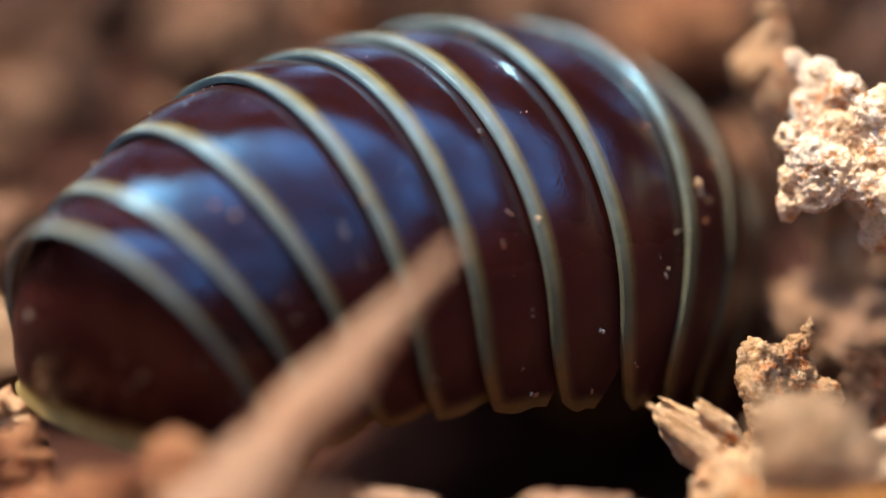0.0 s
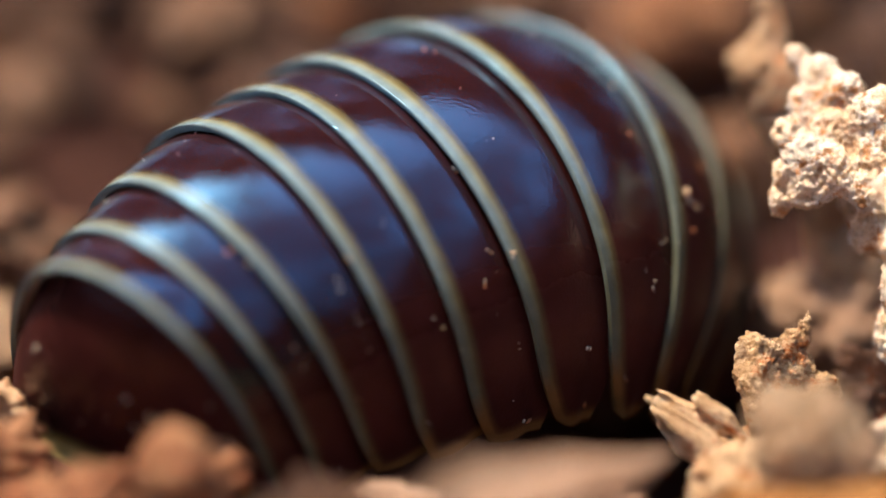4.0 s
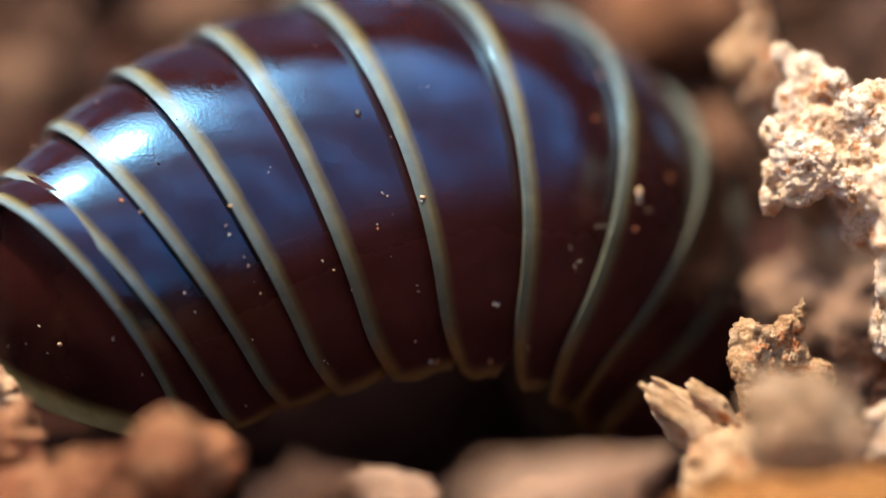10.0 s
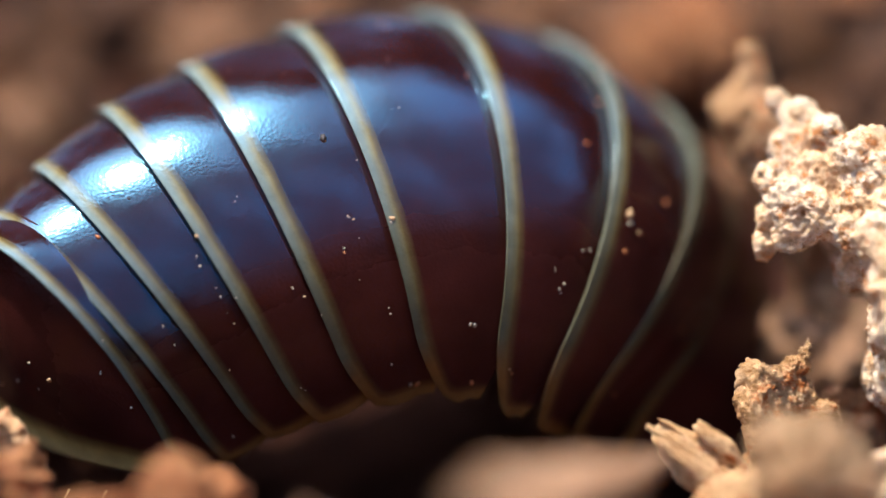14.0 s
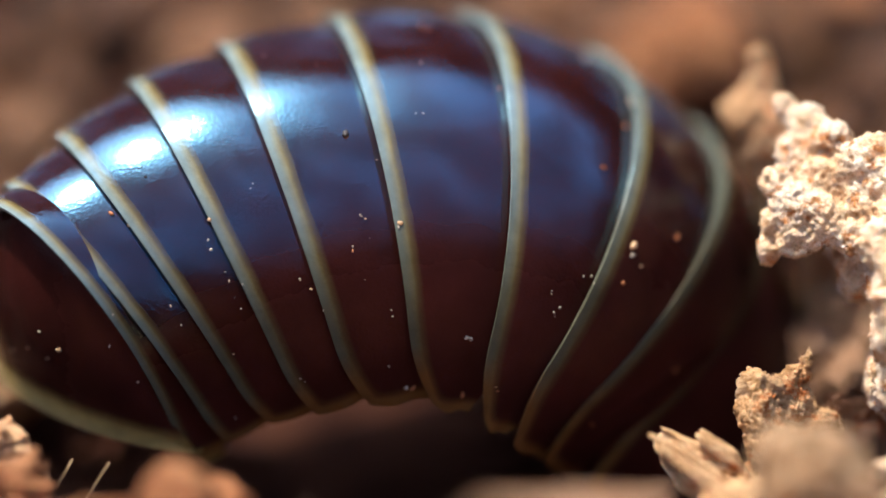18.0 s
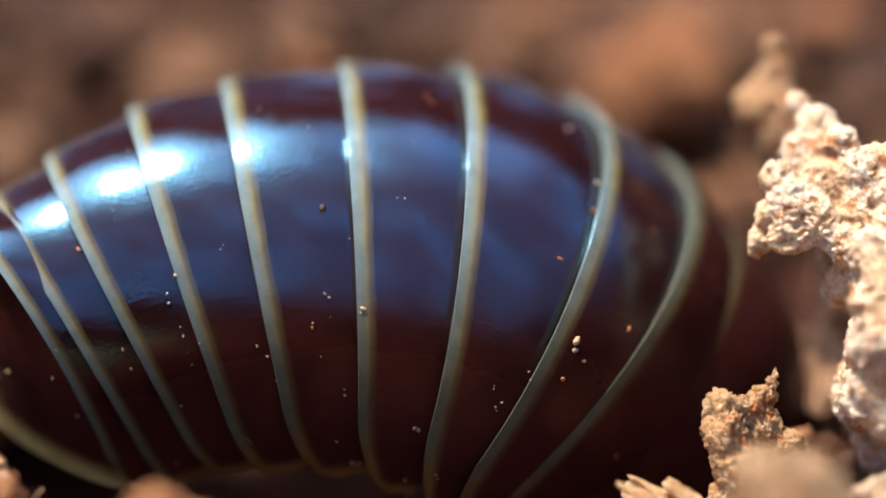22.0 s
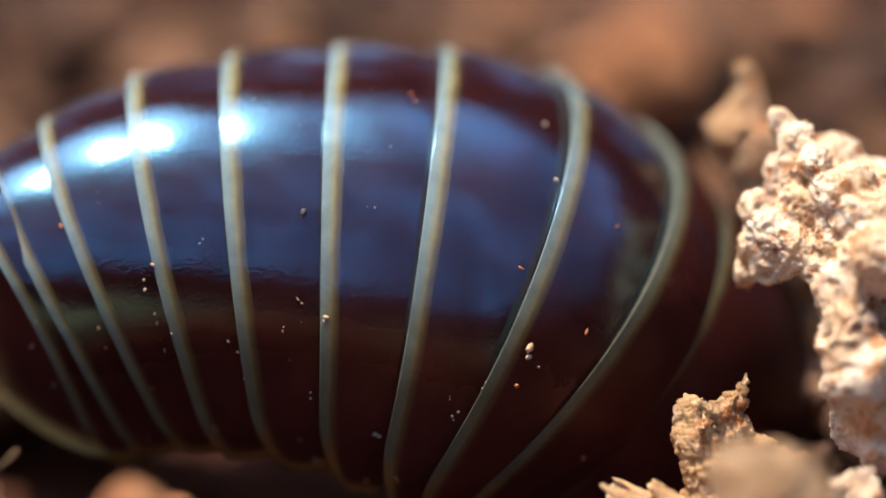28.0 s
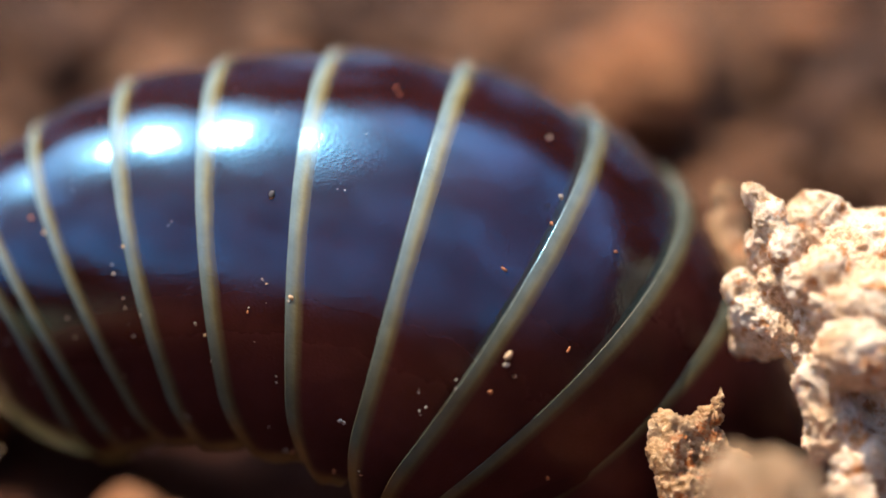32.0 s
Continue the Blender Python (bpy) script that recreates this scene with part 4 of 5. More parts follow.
# ---- movement ----
BODY = [
    (0, -1.075, 1.220, 3.291, 40.07, 1.46, -20.46, -20.59, -15.33, -6.49, -0.93, 3.34, 9.18, 25.36, 34.02, 47.50, -0.15, 16.53),
    (0.5, -1.141, 1.358, 3.212, 37.88, 2.33, -19.83, -19.54, -14.43, -5.50, -0.26, 3.42, 8.82, 25.10, 35.16, 49.56, -0.20, 15.54),
    (1, -1.118, 1.369, 3.257, 38.09, 1.63, -19.57, -19.85, -15.06, -6.33, -0.92, 3.84, 9.92, 27.23, 37.39, 51.56, -0.50, 13.76),
    (1.5, -1.099, 1.360, 3.327, 38.14, 4.21, -19.19, -20.43, -16.23, -7.69, -2.36, 2.21, 9.54, 26.30, 36.17, 50.00, -0.28, 14.40),
    (2, -1.115, 1.328, 3.382, 38.72, 6.14, -18.20, -19.38, -16.09, -7.90, -2.68, 1.18, 9.25, 25.37, 34.94, 48.43, -0.23, 15.51),
    (2.5, -1.141, 1.212, 3.324, 40.62, 6.36, -16.68, -17.42, -15.49, -8.22, -3.72, 0.76, 8.45, 25.21, 35.56, 49.49, -0.62, 15.85),
    (3, -1.089, 1.136, 3.067, 40.59, 4.42, -16.12, -17.57, -16.00, -8.71, -4.40, 2.05, 9.65, 27.45, 37.19, 50.43, -1.10, 13.97),
    (3.5, -1.128, 1.116, 2.953, 41.55, 5.38, -16.35, -17.42, -17.02, -10.95, -6.77, -4.12, 5.09, 21.65, 33.27, 47.24, -0.50, 16.15),
    (5.5, -1.441, 2.755, 2.858, 35.20, 2.46, -20.39, -24.31, -24.68, -19.90, -16.54, -10.38, 2.06, 20.68, 39.07, 54.82, -0.29, 16.78),
    (6, -1.482, 2.791, 2.966, 34.66, 1.77, -20.32, -25.60, -26.21, -21.73, -17.54, -10.25, 2.20, 21.05, 40.90, 56.72, -0.58, 16.20),
    (6.5, -1.607, 2.816, 3.113, 34.56, 2.24, -20.76, -26.37, -26.72, -22.28, -18.38, -12.11, 2.40, 22.29, 42.46, 58.65, -0.67, 16.11),
    (7, -1.662, 2.896, 3.300, 31.73, 2.68, -20.72, -26.31, -27.16, -23.09, -19.13, -12.71, 5.13, 25.47, 44.68, 60.40, -1.03, 16.86),
    (7.5, -1.694, 2.903, 3.288, 31.34, 1.56, -20.71, -26.79, -27.74, -24.03, -20.40, -13.22, 5.76, 26.63, 45.44, 60.90, -1.17, 16.45),
    (8, -1.901, 2.853, 3.300, 33.31, 2.14, -20.55, -26.67, -27.61, -23.87, -19.61, -11.55, 7.60, 29.42, 46.91, 61.34, -1.59, 14.90),
    (8.5, -1.827, 2.903, 3.326, 29.68, 0.61, -20.21, -27.09, -28.00, -24.39, -20.69, -13.13, 5.50, 26.95, 46.75, 62.63, -0.99, 15.60),
    (9, -1.832, 2.794, 3.311, 29.59, 1.32, -19.42, -26.12, -27.12, -23.18, -18.71, -10.80, 7.48, 28.56, 48.21, 63.67, -1.05, 14.93),
    (9.5, -1.764, 2.771, 3.240, 27.93, 3.28, -18.11, -24.81, -25.34, -21.30, -16.06, -7.59, 10.03, 30.27, 48.35, 61.95, -1.23, 14.37),
    (10, -1.799, 2.761, 3.201, 25.13, 4.24, -17.55, -24.08, -24.31, -20.21, -14.15, -4.45, 12.16, 31.51, 48.83, 61.16, -1.70, 13.47),
    (10.5, -1.985, 2.810, 3.307, 25.01, 1.66, -19.34, -26.33, -26.35, -22.09, -14.93, -3.54, 12.44, 30.92, 47.41, 58.37, -1.77, 13.30),
    (11, -2.099, 2.810, 3.293, 23.92, -1.17, -19.27, -26.23, -26.27, -22.11, -14.98, -2.98, 11.39, 28.81, 44.63, 54.35, -1.64, 13.72),
    (11.5, -2.126, 2.831, 3.338, 22.90, -0.96, -18.94, -25.62, -25.53, -21.38, -14.93, -3.05, 10.78, 27.68, 42.80, 51.26, -1.49, 14.37),
    (12, -2.052, 2.814, 3.296, 22.26, -1.50, -18.67, -25.37, -25.33, -21.46, -15.36, -3.17, 10.41, 26.89, 41.12, 48.17, -1.32, 14.95),
    (12.5, -1.981, 2.793, 3.264, 20.69, -1.33, -18.95, -25.23, -25.07, -21.45, -15.22, -4.44, 9.76, 26.27, 39.88, 45.81, -1.30, 15.51),
    (13, -1.958, 2.774, 3.241, 20.39, -1.93, -19.52, -25.86, -25.44, -21.87, -15.38, -5.30, 9.89, 26.52, 39.00, 43.41, -1.31, 16.28),
    (13.5, -2.030, 2.800, 3.313, 20.80, -0.72, -19.77, -26.55, -26.51, -23.16, -17.24, -6.22, 10.80, 28.28, 41.34, 45.57, -1.09, 16.17),
    (14, -1.932, 2.765, 3.471, 20.01, 2.11, -20.00, -27.62, -28.42, -24.31, -18.65, -7.67, 12.57, 30.88, 44.01, 47.67, -1.38, 18.29),
    (14.5, -1.826, 2.875, 3.565, 19.52, 4.62, -19.75, -27.06, -27.51, -23.87, -18.64, -6.70, 13.05, 31.16, 45.11, 49.52, -0.99, 16.46),
    (16.5, -1.748, 2.940, 3.668, 18.98, 3.59, -18.98, -27.20, -26.86, -23.20, -17.54, -5.89, 14.63, 32.93, 47.55, 52.49, -2.00, 15.93),
    (17, -1.782, 2.848, 3.775, 19.05, 3.23, -18.06, -26.17, -25.97, -22.03, -15.60, -5.08, 15.43, 34.10, 49.46, 55.17, -2.29, 16.49),
    (17.5, -1.684, 2.883, 3.708, 16.27, 4.07, -17.76, -26.35, -26.07, -21.85, -15.73, -4.90, 15.04, 34.14, 48.48, 52.93, -2.44, 16.47),
    (18, -1.636, 2.933, 3.721, 13.43, 5.23, -16.98, -25.43, -25.54, -20.85, -14.39, -3.30, 15.42, 33.94, 47.23, 50.60, -2.61, 16.62),
    (18.5, -1.684, 2.955, 3.726, 11.87, 5.23, -16.97, -25.53, -25.99, -20.98, -14.63, -3.55, 14.21, 32.84, 45.55, 48.11, -2.66, 16.68),
    (19, -1.666, 2.966, 3.682, 10.40, 5.27, -16.78, -24.84, -25.40, -20.20, -13.84, -2.71, 13.93, 32.05, 43.88, 45.53, -2.76, 16.36),
    (19.5, -1.694, 2.925, 3.546, 9.21, 6.65, -16.68, -24.35, -24.92, -19.72, -13.09, -2.19, 13.57, 31.53, 42.56, 43.28, -2.73, 15.96),
    (20, -1.702, 2.901, 3.485, 8.26, 7.92, -16.03, -23.45, -24.37, -18.84, -12.14, -0.92, 14.08, 31.82, 42.26, 42.28, -2.71, 16.65),
    (20.5, -1.528, 2.891, 3.404, 5.65, 9.38, -15.05, -22.05, -23.06, -17.70, -11.49, 0.09, 14.14, 31.47, 41.81, 41.99, -2.90, 14.91),
    (21, -1.479, 2.892, 3.237, 4.81, 8.21, -14.36, -21.08, -21.62, -16.63, -10.42, 1.09, 13.97, 30.99, 41.33, 41.72, -2.70, 12.39),
    (21.5, -1.478, 2.868, 3.349, 5.09, 12.02, -13.64, -20.42, -21.70, -16.34, -9.97, 1.89, 14.57, 31.23, 41.18, 41.49, -3.07, 11.35),
    (22, -1.589, 2.863, 3.319, 5.11, 12.60, -13.65, -20.57, -21.67, -16.02, -9.89, 1.77, 13.96, 31.26, 41.15, 41.54, -3.10, 10.68),
    (22.5, -1.661, 2.864, 3.364, 5.90, 13.08, -13.26, -20.35, -21.80, -16.08, -9.75, 1.97, 13.70, 30.95, 40.68, 41.04, -3.05, 10.58),
    (23, -1.901, 2.887, 3.436, 7.38, 12.91, -12.50, -18.64, -20.18, -15.04, -8.65, 2.86, 13.80, 30.20, 39.89, 40.49, -3.07, 10.27),
    (23.5, -1.948, 2.885, 3.453, 8.03, 12.84, -13.33, -19.64, -21.19, -15.61, -8.85, 2.75, 13.86, 30.20, 39.90, 40.72, -3.03, 9.91),
    (24, -1.827, 2.879, 3.454, 7.40, 13.81, -14.06, -20.14, -21.58, -15.88, -8.99, 2.54, 13.84, 30.22, 39.94, 40.95, -2.99, 9.27),
    (24.5, -1.666, 2.888, 3.491, 6.21, 14.75, -14.56, -20.46, -21.80, -16.09, -8.11, 2.81, 14.78, 31.69, 41.34, 42.47, -3.16, 8.98),
    (25, -1.570, 2.884, 3.505, 3.73, 16.22, -14.05, -20.06, -20.90, -14.98, -7.07, 3.36, 15.54, 32.42, 41.78, 42.82, -3.28, 8.90),
    (25.5, -1.577, 2.871, 3.500, 1.71, 17.40, -13.20, -18.84, -19.76, -13.97, -5.71, 3.93, 16.11, 32.74, 42.83, 44.14, -3.72, 7.92),
    (27.5, -1.423, 2.907, 3.630, -1.06, 19.69, -11.61, -18.59, -19.29, -13.33, -7.00, 2.75, 12.60, 28.87, 40.73, 41.95, -3.69, 9.71),
    (28, -1.392, 3.070, 3.556, -1.36, 19.56, -9.65, -17.27, -18.29, -12.38, -6.34, 2.40, 11.93, 26.94, 39.44, 40.77, -3.08, 12.20),
    (28.5, -1.359, 2.957, 3.724, -2.82, 19.67, -10.73, -18.43, -19.27, -12.86, -6.68, 2.47, 12.60, 28.59, 40.17, 41.17, -3.38, 11.78),
    (29, -1.418, 2.921, 3.644, -3.18, 19.63, -11.54, -18.73, -19.40, -13.16, -6.66, 3.02, 12.09, 27.68, 39.65, 41.59, -3.45, 10.17),
    (29.5, -1.417, 2.913, 3.708, -4.08, 21.90, -11.83, -18.56, -18.89, -12.69, -7.07, 1.85, 11.67, 27.15, 39.79, 42.76, -3.37, 9.73),
    (30, -1.451, 2.950, 3.625, -4.31, 18.21, -12.30, -19.68, -20.33, -13.82, -7.62, 1.93, 13.86, 29.63, 41.19, 43.78, -3.52, 10.75),
    (30.5, -1.455, 2.943, 3.604, -5.57, 16.90, -12.94, -20.33, -20.57, -14.24, -8.41, 1.37, 14.88, 31.18, 42.58, 45.49, -3.37, 11.09),
    (31, -1.405, 2.933, 3.501, -7.35, 13.44, -13.59, -21.48, -21.74, -15.28, -8.59, 1.54, 15.89, 32.66, 43.92, 47.21, -3.44, 11.57),
    (31.5, -1.357, 2.899, 3.395, -9.06, 11.19, -14.72, -23.18, -23.03, -16.28, -9.43, 1.06, 15.90, 33.43, 44.46, 48.07, -3.44, 13.16),
    (32, -1.347, 3.022, 3.558, -8.52, 13.64, -15.14, -22.52, -21.91, -15.09, -8.57, 1.08, 15.80, 33.43, 44.59, 48.91, -3.15, 10.94),
]


def joints(phi, bend, hook):
    """Each plate's hinge, counted from the sixth, and its heading in degrees: the body also bends sideways."""
    heads = [bend * (i - 5) + hook * ((i - 5) / 5) ** 2 for i in range(COUNT)]
    ways = [Vector((math.cos(radians(a)) * math.cos(radians(h)), math.cos(radians(a)) * math.sin(radians(h)), -math.sin(radians(a))))
            for a, h in zip(phi, heads)]
    at = [Vector((0, 0, 0))]
    for a, b in zip(ways, ways[1:]):
        at.append(at[-1] + STEP * 0.5 * (a + b))
    return [(p - at[5], h) for p, h in zip(at, heads)]


def motions():
    walk(animal, [(t, pose(x * MM, y * MM, z * MM, roll, 0, yaw)) for t, x, y, z, yaw, roll, *rest in BODY])
    for i, plate_ob in enumerate(tergites):
        rows = []
        for t, x, y, z, yaw, roll, *phi, bend, hook in BODY:
            p, h = joints(phi, bend, hook)[i]
            rows.append((t, pose(p.x * MM, p.y * MM, p.z * MM, 0, phi[i], h)))
        walk(plate_ob, rows)
    # The splinter swings down before the lens: seconds, its tip, its slant in the view, its turn to the eye, its roll.
    fall = [
        (0, 0.16, -6.29, 7.10, 46.50, 0.00, -15.00),
        (0.3, 0.28, -6.30, 7.08, 43.00, 0.00, -15.45),
        (0.6, 1.10, -6.58, 6.38, 39.50, 0.00, -15.91),
        (1, 1.38, -6.61, 6.29, 39.00, 0.00, -16.52),
        (1.3, 1.38, -6.67, 6.15, 38.00, 0.00, -16.97),
        (1.6, 1.53, -6.68, 6.12, 37.50, 0.00, -17.42),
        (2, 1.74, -6.75, 5.96, 35.50, 0.00, -18.03),
        (2.3, 2.59, -6.75, 4.63, 26.00, 22.00, -18.48),
        (2.6, 2.61, -6.79, 4.55, 25.00, 23.80, -18.94),
        (3, 2.68, -6.78, 4.57, 25.00, 26.20, -19.55),
        (3.3, 2.76, -6.80, 4.51, 23.00, 28.00, -20.00),
        (3.5, 3.31, -5.68, 3.30, 10.00, 60.00, -45.00),
        (4.2, 3.32, -5.67, 3.31, 4.00, 60.64, -46.27),
        (5.5, 3.42, -5.67, 3.32, 4.00, 61.82, -48.64),
        (7, 3.47, -5.72, 3.19, 4.00, 63.18, -51.36),
        (9, 3.39, -5.79, 3.02, 4.00, 65.00, -55.00),
        (10, 3.42, -5.73, 3.18, 4.00, 65.00, -55.00),
        (11, 3.34, -5.77, 3.07, 4.00, 65.00, -55.00),
        (12, 3.39, -5.59, 3.51, 4.00, 65.00, -55.00),
        (13, 3.31, -5.58, 3.53, 4.00, 65.00, -55.00),
        (14, 3.31, -5.51, 3.71, 4.00, 65.00, -55.00),
        (14.5, 3.32, -5.50, 3.75, 4.00, 65.00, -55.00),
        (16.5, 3.26, -5.66, 3.34, 4.00, 65.00, -55.00),
        (19, 3.30, -5.66, 3.34, 4.00, 65.00, -55.00),
        (20, 3.39, -5.70, 3.25, 4.00, 65.00, -55.00),
        (21, 3.44, -5.75, 3.10, 4.00, 65.00, -55.00),
        (32, 3.44, -5.75, 3.10, 4.00, 65.00, -55.00),
    ]
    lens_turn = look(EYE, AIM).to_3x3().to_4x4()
    walk(twig, [(t, Matrix.Translation(Vector((x, y, z)) * MM) @ lens_turn @ pose(0, 0, 0, 0, 0, a) @ pose(0, 0, 0, 0, turn, 0) @ pose(0, 0, 0, roll, 0, 0)) for t, x, y, z, a, turn, roll in fall])
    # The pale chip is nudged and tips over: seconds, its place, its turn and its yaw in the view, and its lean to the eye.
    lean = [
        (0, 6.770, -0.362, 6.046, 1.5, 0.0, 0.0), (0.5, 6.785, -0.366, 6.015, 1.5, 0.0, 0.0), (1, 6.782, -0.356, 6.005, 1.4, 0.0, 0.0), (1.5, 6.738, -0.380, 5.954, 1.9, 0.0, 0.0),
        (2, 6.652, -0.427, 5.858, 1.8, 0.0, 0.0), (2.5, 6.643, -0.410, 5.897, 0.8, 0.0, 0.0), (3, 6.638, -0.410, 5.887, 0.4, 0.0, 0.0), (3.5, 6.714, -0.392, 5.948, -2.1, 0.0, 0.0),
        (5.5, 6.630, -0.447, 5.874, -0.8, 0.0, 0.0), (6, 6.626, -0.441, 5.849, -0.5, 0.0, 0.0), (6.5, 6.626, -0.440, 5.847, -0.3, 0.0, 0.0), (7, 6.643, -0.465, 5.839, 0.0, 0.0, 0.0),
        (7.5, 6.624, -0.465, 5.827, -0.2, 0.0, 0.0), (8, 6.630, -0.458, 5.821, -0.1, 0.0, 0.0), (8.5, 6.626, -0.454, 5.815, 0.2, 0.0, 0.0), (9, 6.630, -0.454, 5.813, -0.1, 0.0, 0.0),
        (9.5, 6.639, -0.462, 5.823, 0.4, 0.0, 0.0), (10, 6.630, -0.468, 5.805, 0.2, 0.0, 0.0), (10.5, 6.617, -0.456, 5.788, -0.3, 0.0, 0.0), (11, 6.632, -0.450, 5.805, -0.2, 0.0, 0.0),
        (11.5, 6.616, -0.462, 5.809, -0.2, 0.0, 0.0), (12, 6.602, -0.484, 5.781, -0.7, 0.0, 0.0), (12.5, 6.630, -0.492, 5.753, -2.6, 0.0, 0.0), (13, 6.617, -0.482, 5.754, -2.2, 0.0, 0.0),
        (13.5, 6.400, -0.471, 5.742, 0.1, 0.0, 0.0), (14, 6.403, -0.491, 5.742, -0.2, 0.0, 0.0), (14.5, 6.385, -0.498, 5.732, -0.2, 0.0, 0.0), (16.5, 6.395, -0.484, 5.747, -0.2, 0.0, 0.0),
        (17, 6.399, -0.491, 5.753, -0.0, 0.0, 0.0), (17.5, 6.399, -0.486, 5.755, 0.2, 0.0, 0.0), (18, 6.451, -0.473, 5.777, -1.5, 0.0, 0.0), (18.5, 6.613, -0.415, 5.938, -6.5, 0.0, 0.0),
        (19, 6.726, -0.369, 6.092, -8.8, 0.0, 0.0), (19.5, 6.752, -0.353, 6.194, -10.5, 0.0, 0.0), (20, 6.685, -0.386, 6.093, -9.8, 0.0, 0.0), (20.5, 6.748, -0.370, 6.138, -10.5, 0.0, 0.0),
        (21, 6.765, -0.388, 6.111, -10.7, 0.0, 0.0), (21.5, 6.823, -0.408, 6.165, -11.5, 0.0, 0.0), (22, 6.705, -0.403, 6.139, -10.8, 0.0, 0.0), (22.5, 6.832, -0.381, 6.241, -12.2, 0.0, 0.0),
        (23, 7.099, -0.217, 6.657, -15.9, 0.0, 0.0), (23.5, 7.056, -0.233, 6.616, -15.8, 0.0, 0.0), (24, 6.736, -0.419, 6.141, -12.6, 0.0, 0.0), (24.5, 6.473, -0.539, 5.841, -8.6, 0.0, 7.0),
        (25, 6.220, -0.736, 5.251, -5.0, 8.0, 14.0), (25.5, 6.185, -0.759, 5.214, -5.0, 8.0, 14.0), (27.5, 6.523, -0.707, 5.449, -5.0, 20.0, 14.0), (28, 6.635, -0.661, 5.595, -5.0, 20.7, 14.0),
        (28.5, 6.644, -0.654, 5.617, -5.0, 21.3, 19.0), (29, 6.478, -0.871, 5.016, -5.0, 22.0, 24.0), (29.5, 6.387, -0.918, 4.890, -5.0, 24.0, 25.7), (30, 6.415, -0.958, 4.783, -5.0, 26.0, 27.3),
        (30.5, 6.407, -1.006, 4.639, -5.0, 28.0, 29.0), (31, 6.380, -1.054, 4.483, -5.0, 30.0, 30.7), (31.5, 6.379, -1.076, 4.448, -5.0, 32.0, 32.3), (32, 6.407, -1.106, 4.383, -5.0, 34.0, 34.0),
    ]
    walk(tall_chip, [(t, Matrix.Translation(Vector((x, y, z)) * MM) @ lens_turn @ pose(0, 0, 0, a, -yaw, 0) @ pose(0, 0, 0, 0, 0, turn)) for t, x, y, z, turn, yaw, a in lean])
    # The knob shifts with it.
    sway = [
        (0, 5.677, 3.740, 7.768), (1, 5.658, 3.759, 7.750), (2, 5.507, 3.651, 7.523), (3, 5.537, 3.687, 7.595),
        (3.5, 5.678, 3.725, 7.688), (5.5, 5.577, 3.661, 7.573), (6, 5.557, 3.676, 7.557), (7, 5.547, 3.674, 7.578),
        (8, 5.547, 3.659, 7.509), (9, 5.527, 3.650, 7.426), (10, 5.527, 3.676, 7.557), (11, 5.547, 3.650, 7.426),
        (11.5, 5.547, 3.642, 7.494), (12, 5.557, 3.594, 7.449), (13, 5.637, 3.597, 7.436), (14, 5.337, 3.565, 7.416),
        (14.5, 5.347, 3.560, 7.429), (16.5, 5.336, 3.568, 7.425), (17, 5.357, 3.549, 7.422), (18, 5.457, 3.587, 7.493),
        (18.5, 5.818, 3.702, 7.803), (19, 6.059, 3.784, 8.073), (20, 6.048, 3.772, 8.078), (21, 6.133, 3.771, 8.090),
        (22, 6.088, 3.726, 8.117), (22.5, 6.273, 3.794, 8.307), (23, 6.774, 3.971, 8.765), (23.5, 6.704, 3.949, 8.714),
        (24, 6.087, 3.751, 8.215), (24.5, 5.781, 3.527, 7.635), (25, 5.270, 3.299, 6.938), (25.5, 5.190, 3.237, 6.790),
        (27.5, 5.871, 3.404, 7.339), (28, 6.006, 3.489, 7.586), (28.5, 6.016, 3.497, 7.615), (29, 5.660, 3.133, 6.621),
        (30, 5.730, 3.030, 6.371), (31, 5.741, 2.829, 5.792), (32, 5.706, 2.782, 5.676),
    ]
    walk(knob, [(t, Matrix.Translation(Vector((x, y, z)) * MM) @ lens_turn) for t, x, y, z in sway])
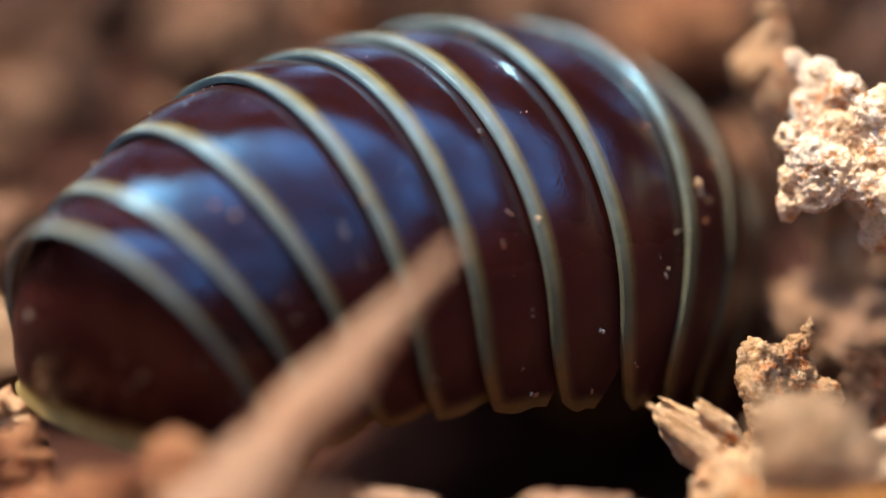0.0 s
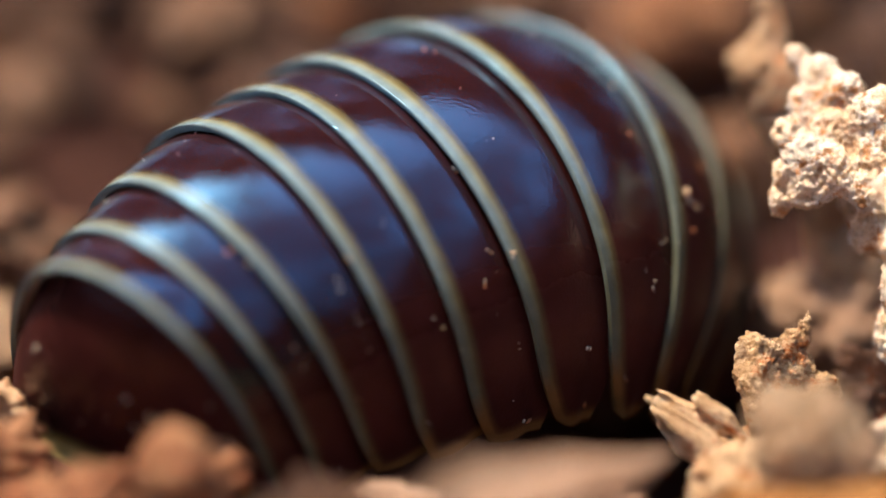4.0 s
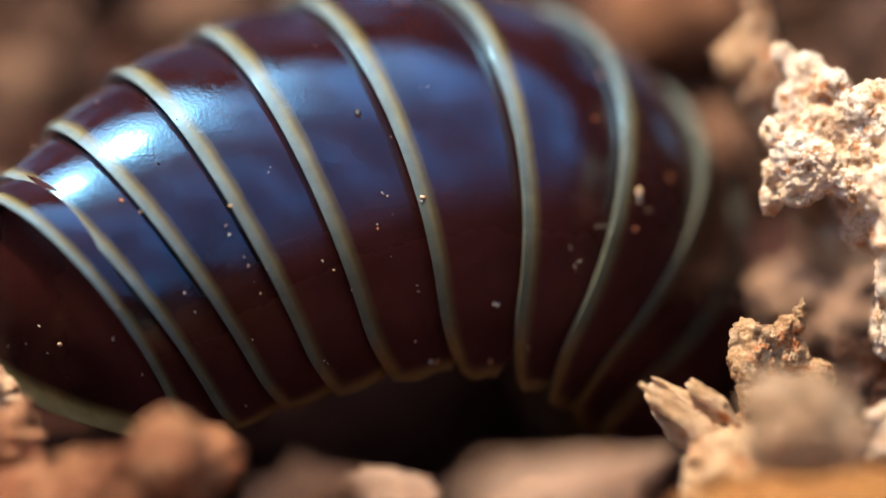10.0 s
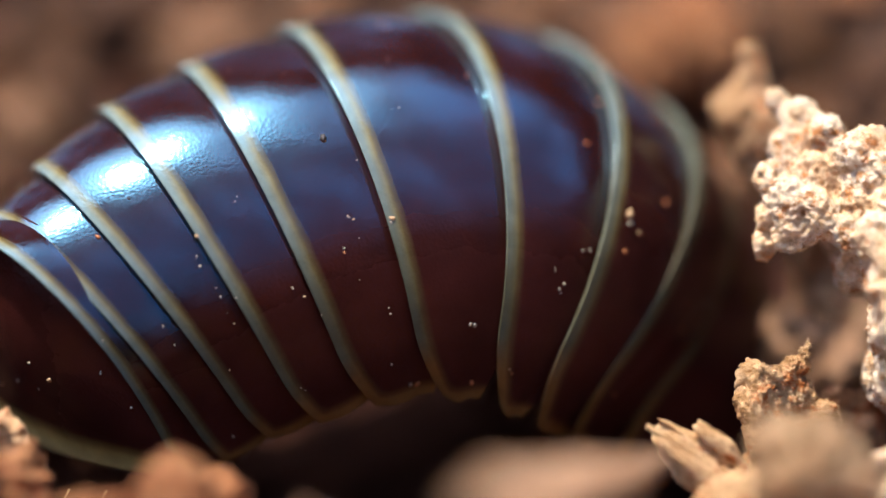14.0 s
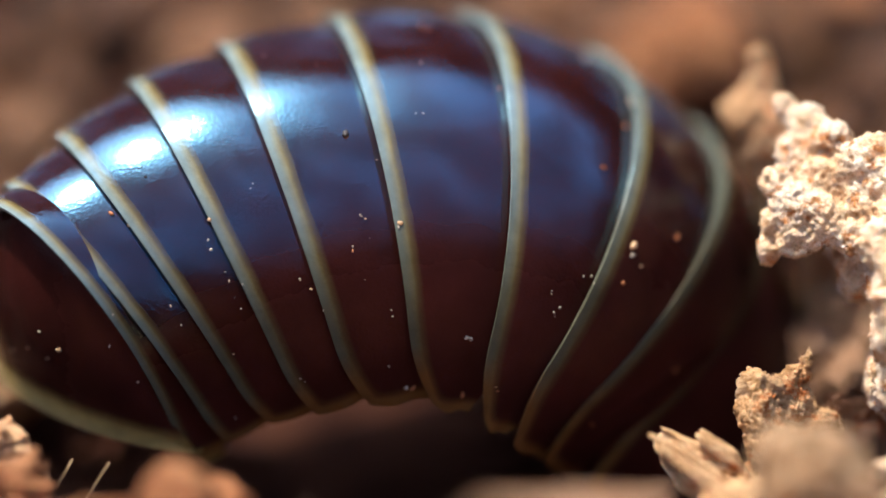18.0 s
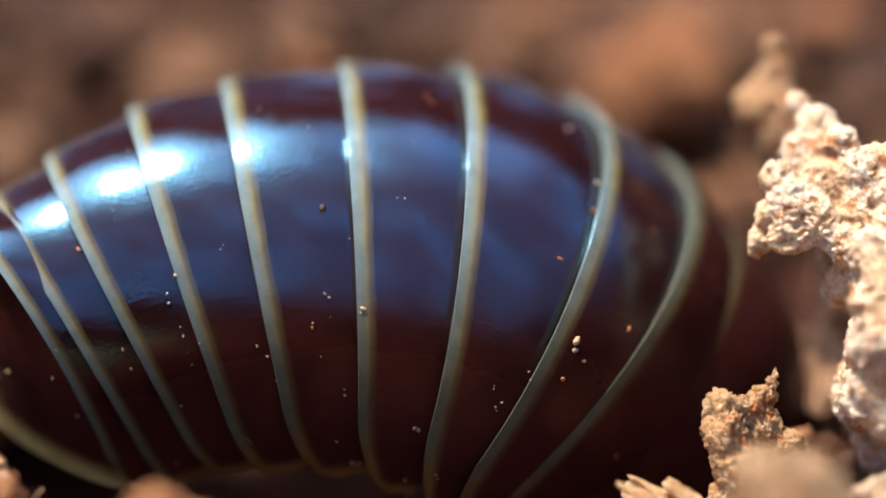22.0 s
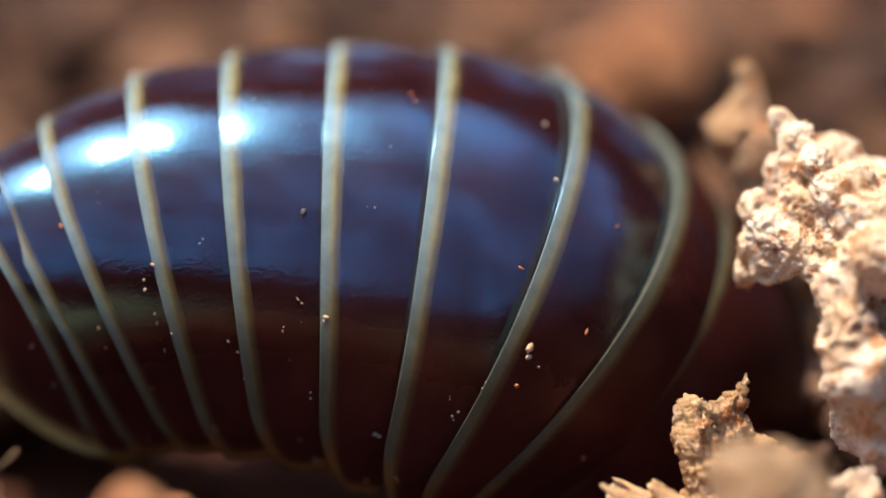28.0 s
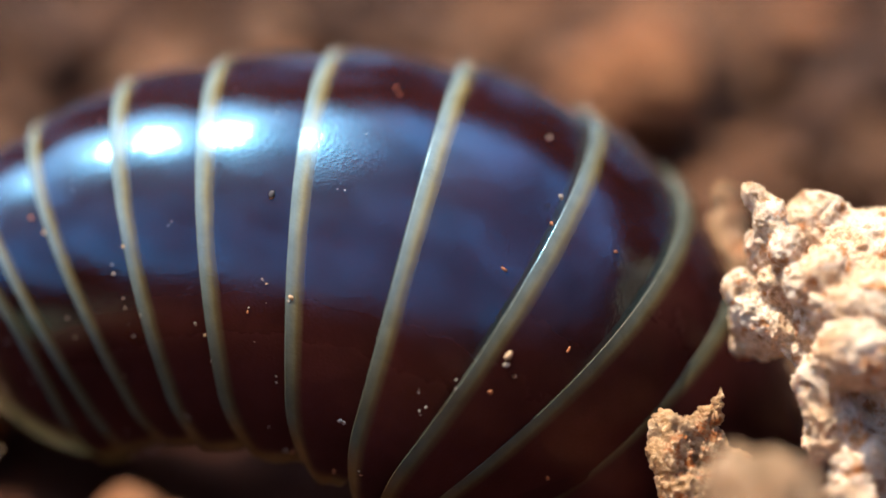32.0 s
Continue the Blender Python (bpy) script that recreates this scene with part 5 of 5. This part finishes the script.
    # The two chips by the head are pushed aside.
    push = [
        (0, 5.059, -1.385, 3.431), (0.5, 5.074, -1.391, 3.415), (1, 5.056, -1.384, 3.407), (1.5, 5.056, -1.383, 3.422),
        (2, 5.055, -1.379, 3.429), (2.5, 5.060, -1.384, 3.415), (3, 5.056, -1.386, 3.406), (3.5, 5.060, -1.397, 3.402),
        (5.5, 5.061, -1.413, 3.419), (6, 5.058, -1.404, 3.424), (6.5, 5.043, -1.418, 3.412), (7, 5.060, -1.423, 3.427),
        (7.5, 5.056, -1.413, 3.426), (8, 5.062, -1.413, 3.423), (8.5, 5.057, -1.414, 3.420), (9, 5.062, -1.420, 3.421),
        (9.5, 5.056, -1.419, 3.426), (10, 5.061, -1.418, 3.420), (10.5, 5.049, -1.417, 3.407), (11, 5.063, -1.409, 3.424),
        (11.5, 5.047, -1.405, 3.422), (12, 5.062, -1.401, 3.416), (12.5, 5.062, -1.397, 3.412), (13, 5.077, -1.384, 3.427),
        (13.5, 5.031, -1.372, 3.416), (14, 5.048, -1.374, 3.424), (14.5, 5.030, -1.370, 3.425), (16.5, 5.040, -1.364, 3.428),
        (17, 5.044, -1.368, 3.417), (17.5, 5.044, -1.355, 3.430), (18, 5.026, -1.365, 3.417), (18.5, 5.016, -1.367, 3.418),
        (19, 5.015, -1.362, 3.434), (19.5, 4.998, -1.368, 3.438), (20, 5.003, -1.371, 3.448), (20.5, 5.008, -1.365, 3.465),
        (21, 5.040, -1.373, 3.465), (21.5, 4.884, -1.370, 3.511), (22, 4.824, -1.355, 3.496), (22.5, 4.850, -1.381, 3.479),
        (23, 4.719, -1.397, 3.413), (23.5, 4.747, -1.390, 3.426), (24, 4.784, -1.384, 3.457), (24.5, 4.577, -1.410, 3.396),
        (25, 4.566, -1.402, 3.399), (25.5, 4.588, -1.404, 3.415), (27.5, 4.699, -1.454, 3.338), (28, 4.712, -1.466, 3.322),
        (28.5, 4.721, -1.458, 3.344), (29, 4.697, -1.452, 3.345), (29.5, 4.649, -1.459, 3.310), (30, 4.607, -1.469, 3.283),
        (30.5, 4.526, -1.474, 3.260), (31, 4.470, -1.479, 3.225), (31.5, 4.426, -1.487, 3.231), (32, 4.355, -1.500, 3.206),
    ]
    walk(block_chip, [(t, Matrix.Translation(Vector((x, y, z)) * MM) @ lens_turn) for t, x, y, z in push])
    shove = [
        (0, 7.131, -0.175, 2.665), (0.5, 7.162, -0.176, 2.662), (1, 7.174, -0.154, 2.680), (1.5, 7.158, -0.160, 2.683),
        (2, 7.143, -0.162, 2.676), (2.5, 7.117, -0.171, 2.648), (3, 7.098, -0.179, 2.625), (3.5, 7.073, -0.197, 2.608),
        (5.5, 7.046, -0.237, 2.587), (6, 7.057, -0.226, 2.590), (6.5, 7.056, -0.243, 2.580), (7, 7.059, -0.251, 2.597),
        (7.5, 7.055, -0.244, 2.581), (8, 7.075, -0.237, 2.591), (8.5, 7.056, -0.249, 2.561), (9, 7.061, -0.252, 2.576),
        (9.5, 7.070, -0.245, 2.595), (10, 7.060, -0.255, 2.562), (10.5, 7.062, -0.245, 2.561), (11, 7.062, -0.243, 2.565),
        (11.5, 7.032, -0.243, 2.548), (12, 7.016, -0.250, 2.514), (12.5, 6.957, -0.259, 2.469), (13, 6.959, -0.254, 2.456),
        (13.5, 6.808, -0.259, 2.387), (14, 6.811, -0.263, 2.396), (14.5, 6.792, -0.258, 2.397), (16.5, 6.802, -0.256, 2.386),
        (17, 6.807, -0.254, 2.389), (17.5, 6.807, -0.239, 2.402), (18, 6.788, -0.245, 2.401), (18.5, 6.777, -0.253, 2.388),
        (19, 6.762, -0.255, 2.393), (19.5, 6.715, -0.262, 2.398), (20, 6.675, -0.278, 2.381), (20.5, 6.711, -0.261, 2.426),
        (21, 6.700, -0.282, 2.400), (21.5, 6.686, -0.350, 2.269), (22, 6.564, -0.329, 2.252), (22.5, 6.635, -0.357, 2.250),
        (23, 6.677, -0.376, 2.168), (23.5, 6.662, -0.368, 2.180), (24, 6.656, -0.364, 2.214), (24.5, 6.663, -0.370, 2.221),
        (25, 6.475, -0.444, 1.987), (25.5, 6.498, -0.453, 1.991), (27.5, 6.509, -0.531, 1.858), (28, 6.537, -0.551, 1.829),
        (28.5, 6.546, -0.548, 1.839), (29, 6.537, -0.550, 1.811), (29.5, 6.487, -0.562, 1.760), (30, 6.442, -0.581, 1.705),
        (30.5, 6.390, -0.591, 1.667), (31, 6.375, -0.579, 1.671), (31.5, 6.360, -0.602, 1.652), (32, 6.389, -0.614, 1.640),
    ]
    walk(rusty, [(t, Matrix.Translation(Vector((x, y, z)) * MM) @ lens_turn) for t, x, y, z in shove])
    slide = [
        (0, 0.00, 0.00, 0.00), (19.5, 0.00, 0.00, 0.00), (20, 0.00, 0.00, 0.00), (20.5, -0.06, -0.07, -0.17),
        (21, -0.12, -0.10, -0.25), (21.5, -0.10, -0.15, -0.36), (22, -0.18, -0.14, -0.34), (22.5, -0.17, -0.12, -0.30),
        (23, -0.30, -0.11, -0.26), (23.5, -0.27, -0.11, -0.27), (24, -0.21, -0.12, -0.30), (24.5, -0.22, -0.15, -0.37),
        (25, -0.22, -0.15, -0.37), (25.5, -0.23, -0.14, -0.34), (27.5, -0.09, -0.18, -0.45), (28, -0.06, -0.19, -0.47),
        (28.5, -0.05, -0.18, -0.44), (29, -0.14, -0.18, -0.45), (29.5, -0.22, -0.18, -0.44), (30, -0.19, -0.20, -0.49),
        (30.5, -0.29, -0.21, -0.52), (31, -0.38, -0.24, -0.59), (31.5, -0.39, -0.27, -0.68), (32, -0.38, -0.29, -0.72),
    ]
    stand_s = splinter.matrix_basis.copy()
    walk(splinter, [(t, Matrix.Translation(Vector((x, y, z)) * MM) @ stand_s) for t, x, y, z in slide])


motions()
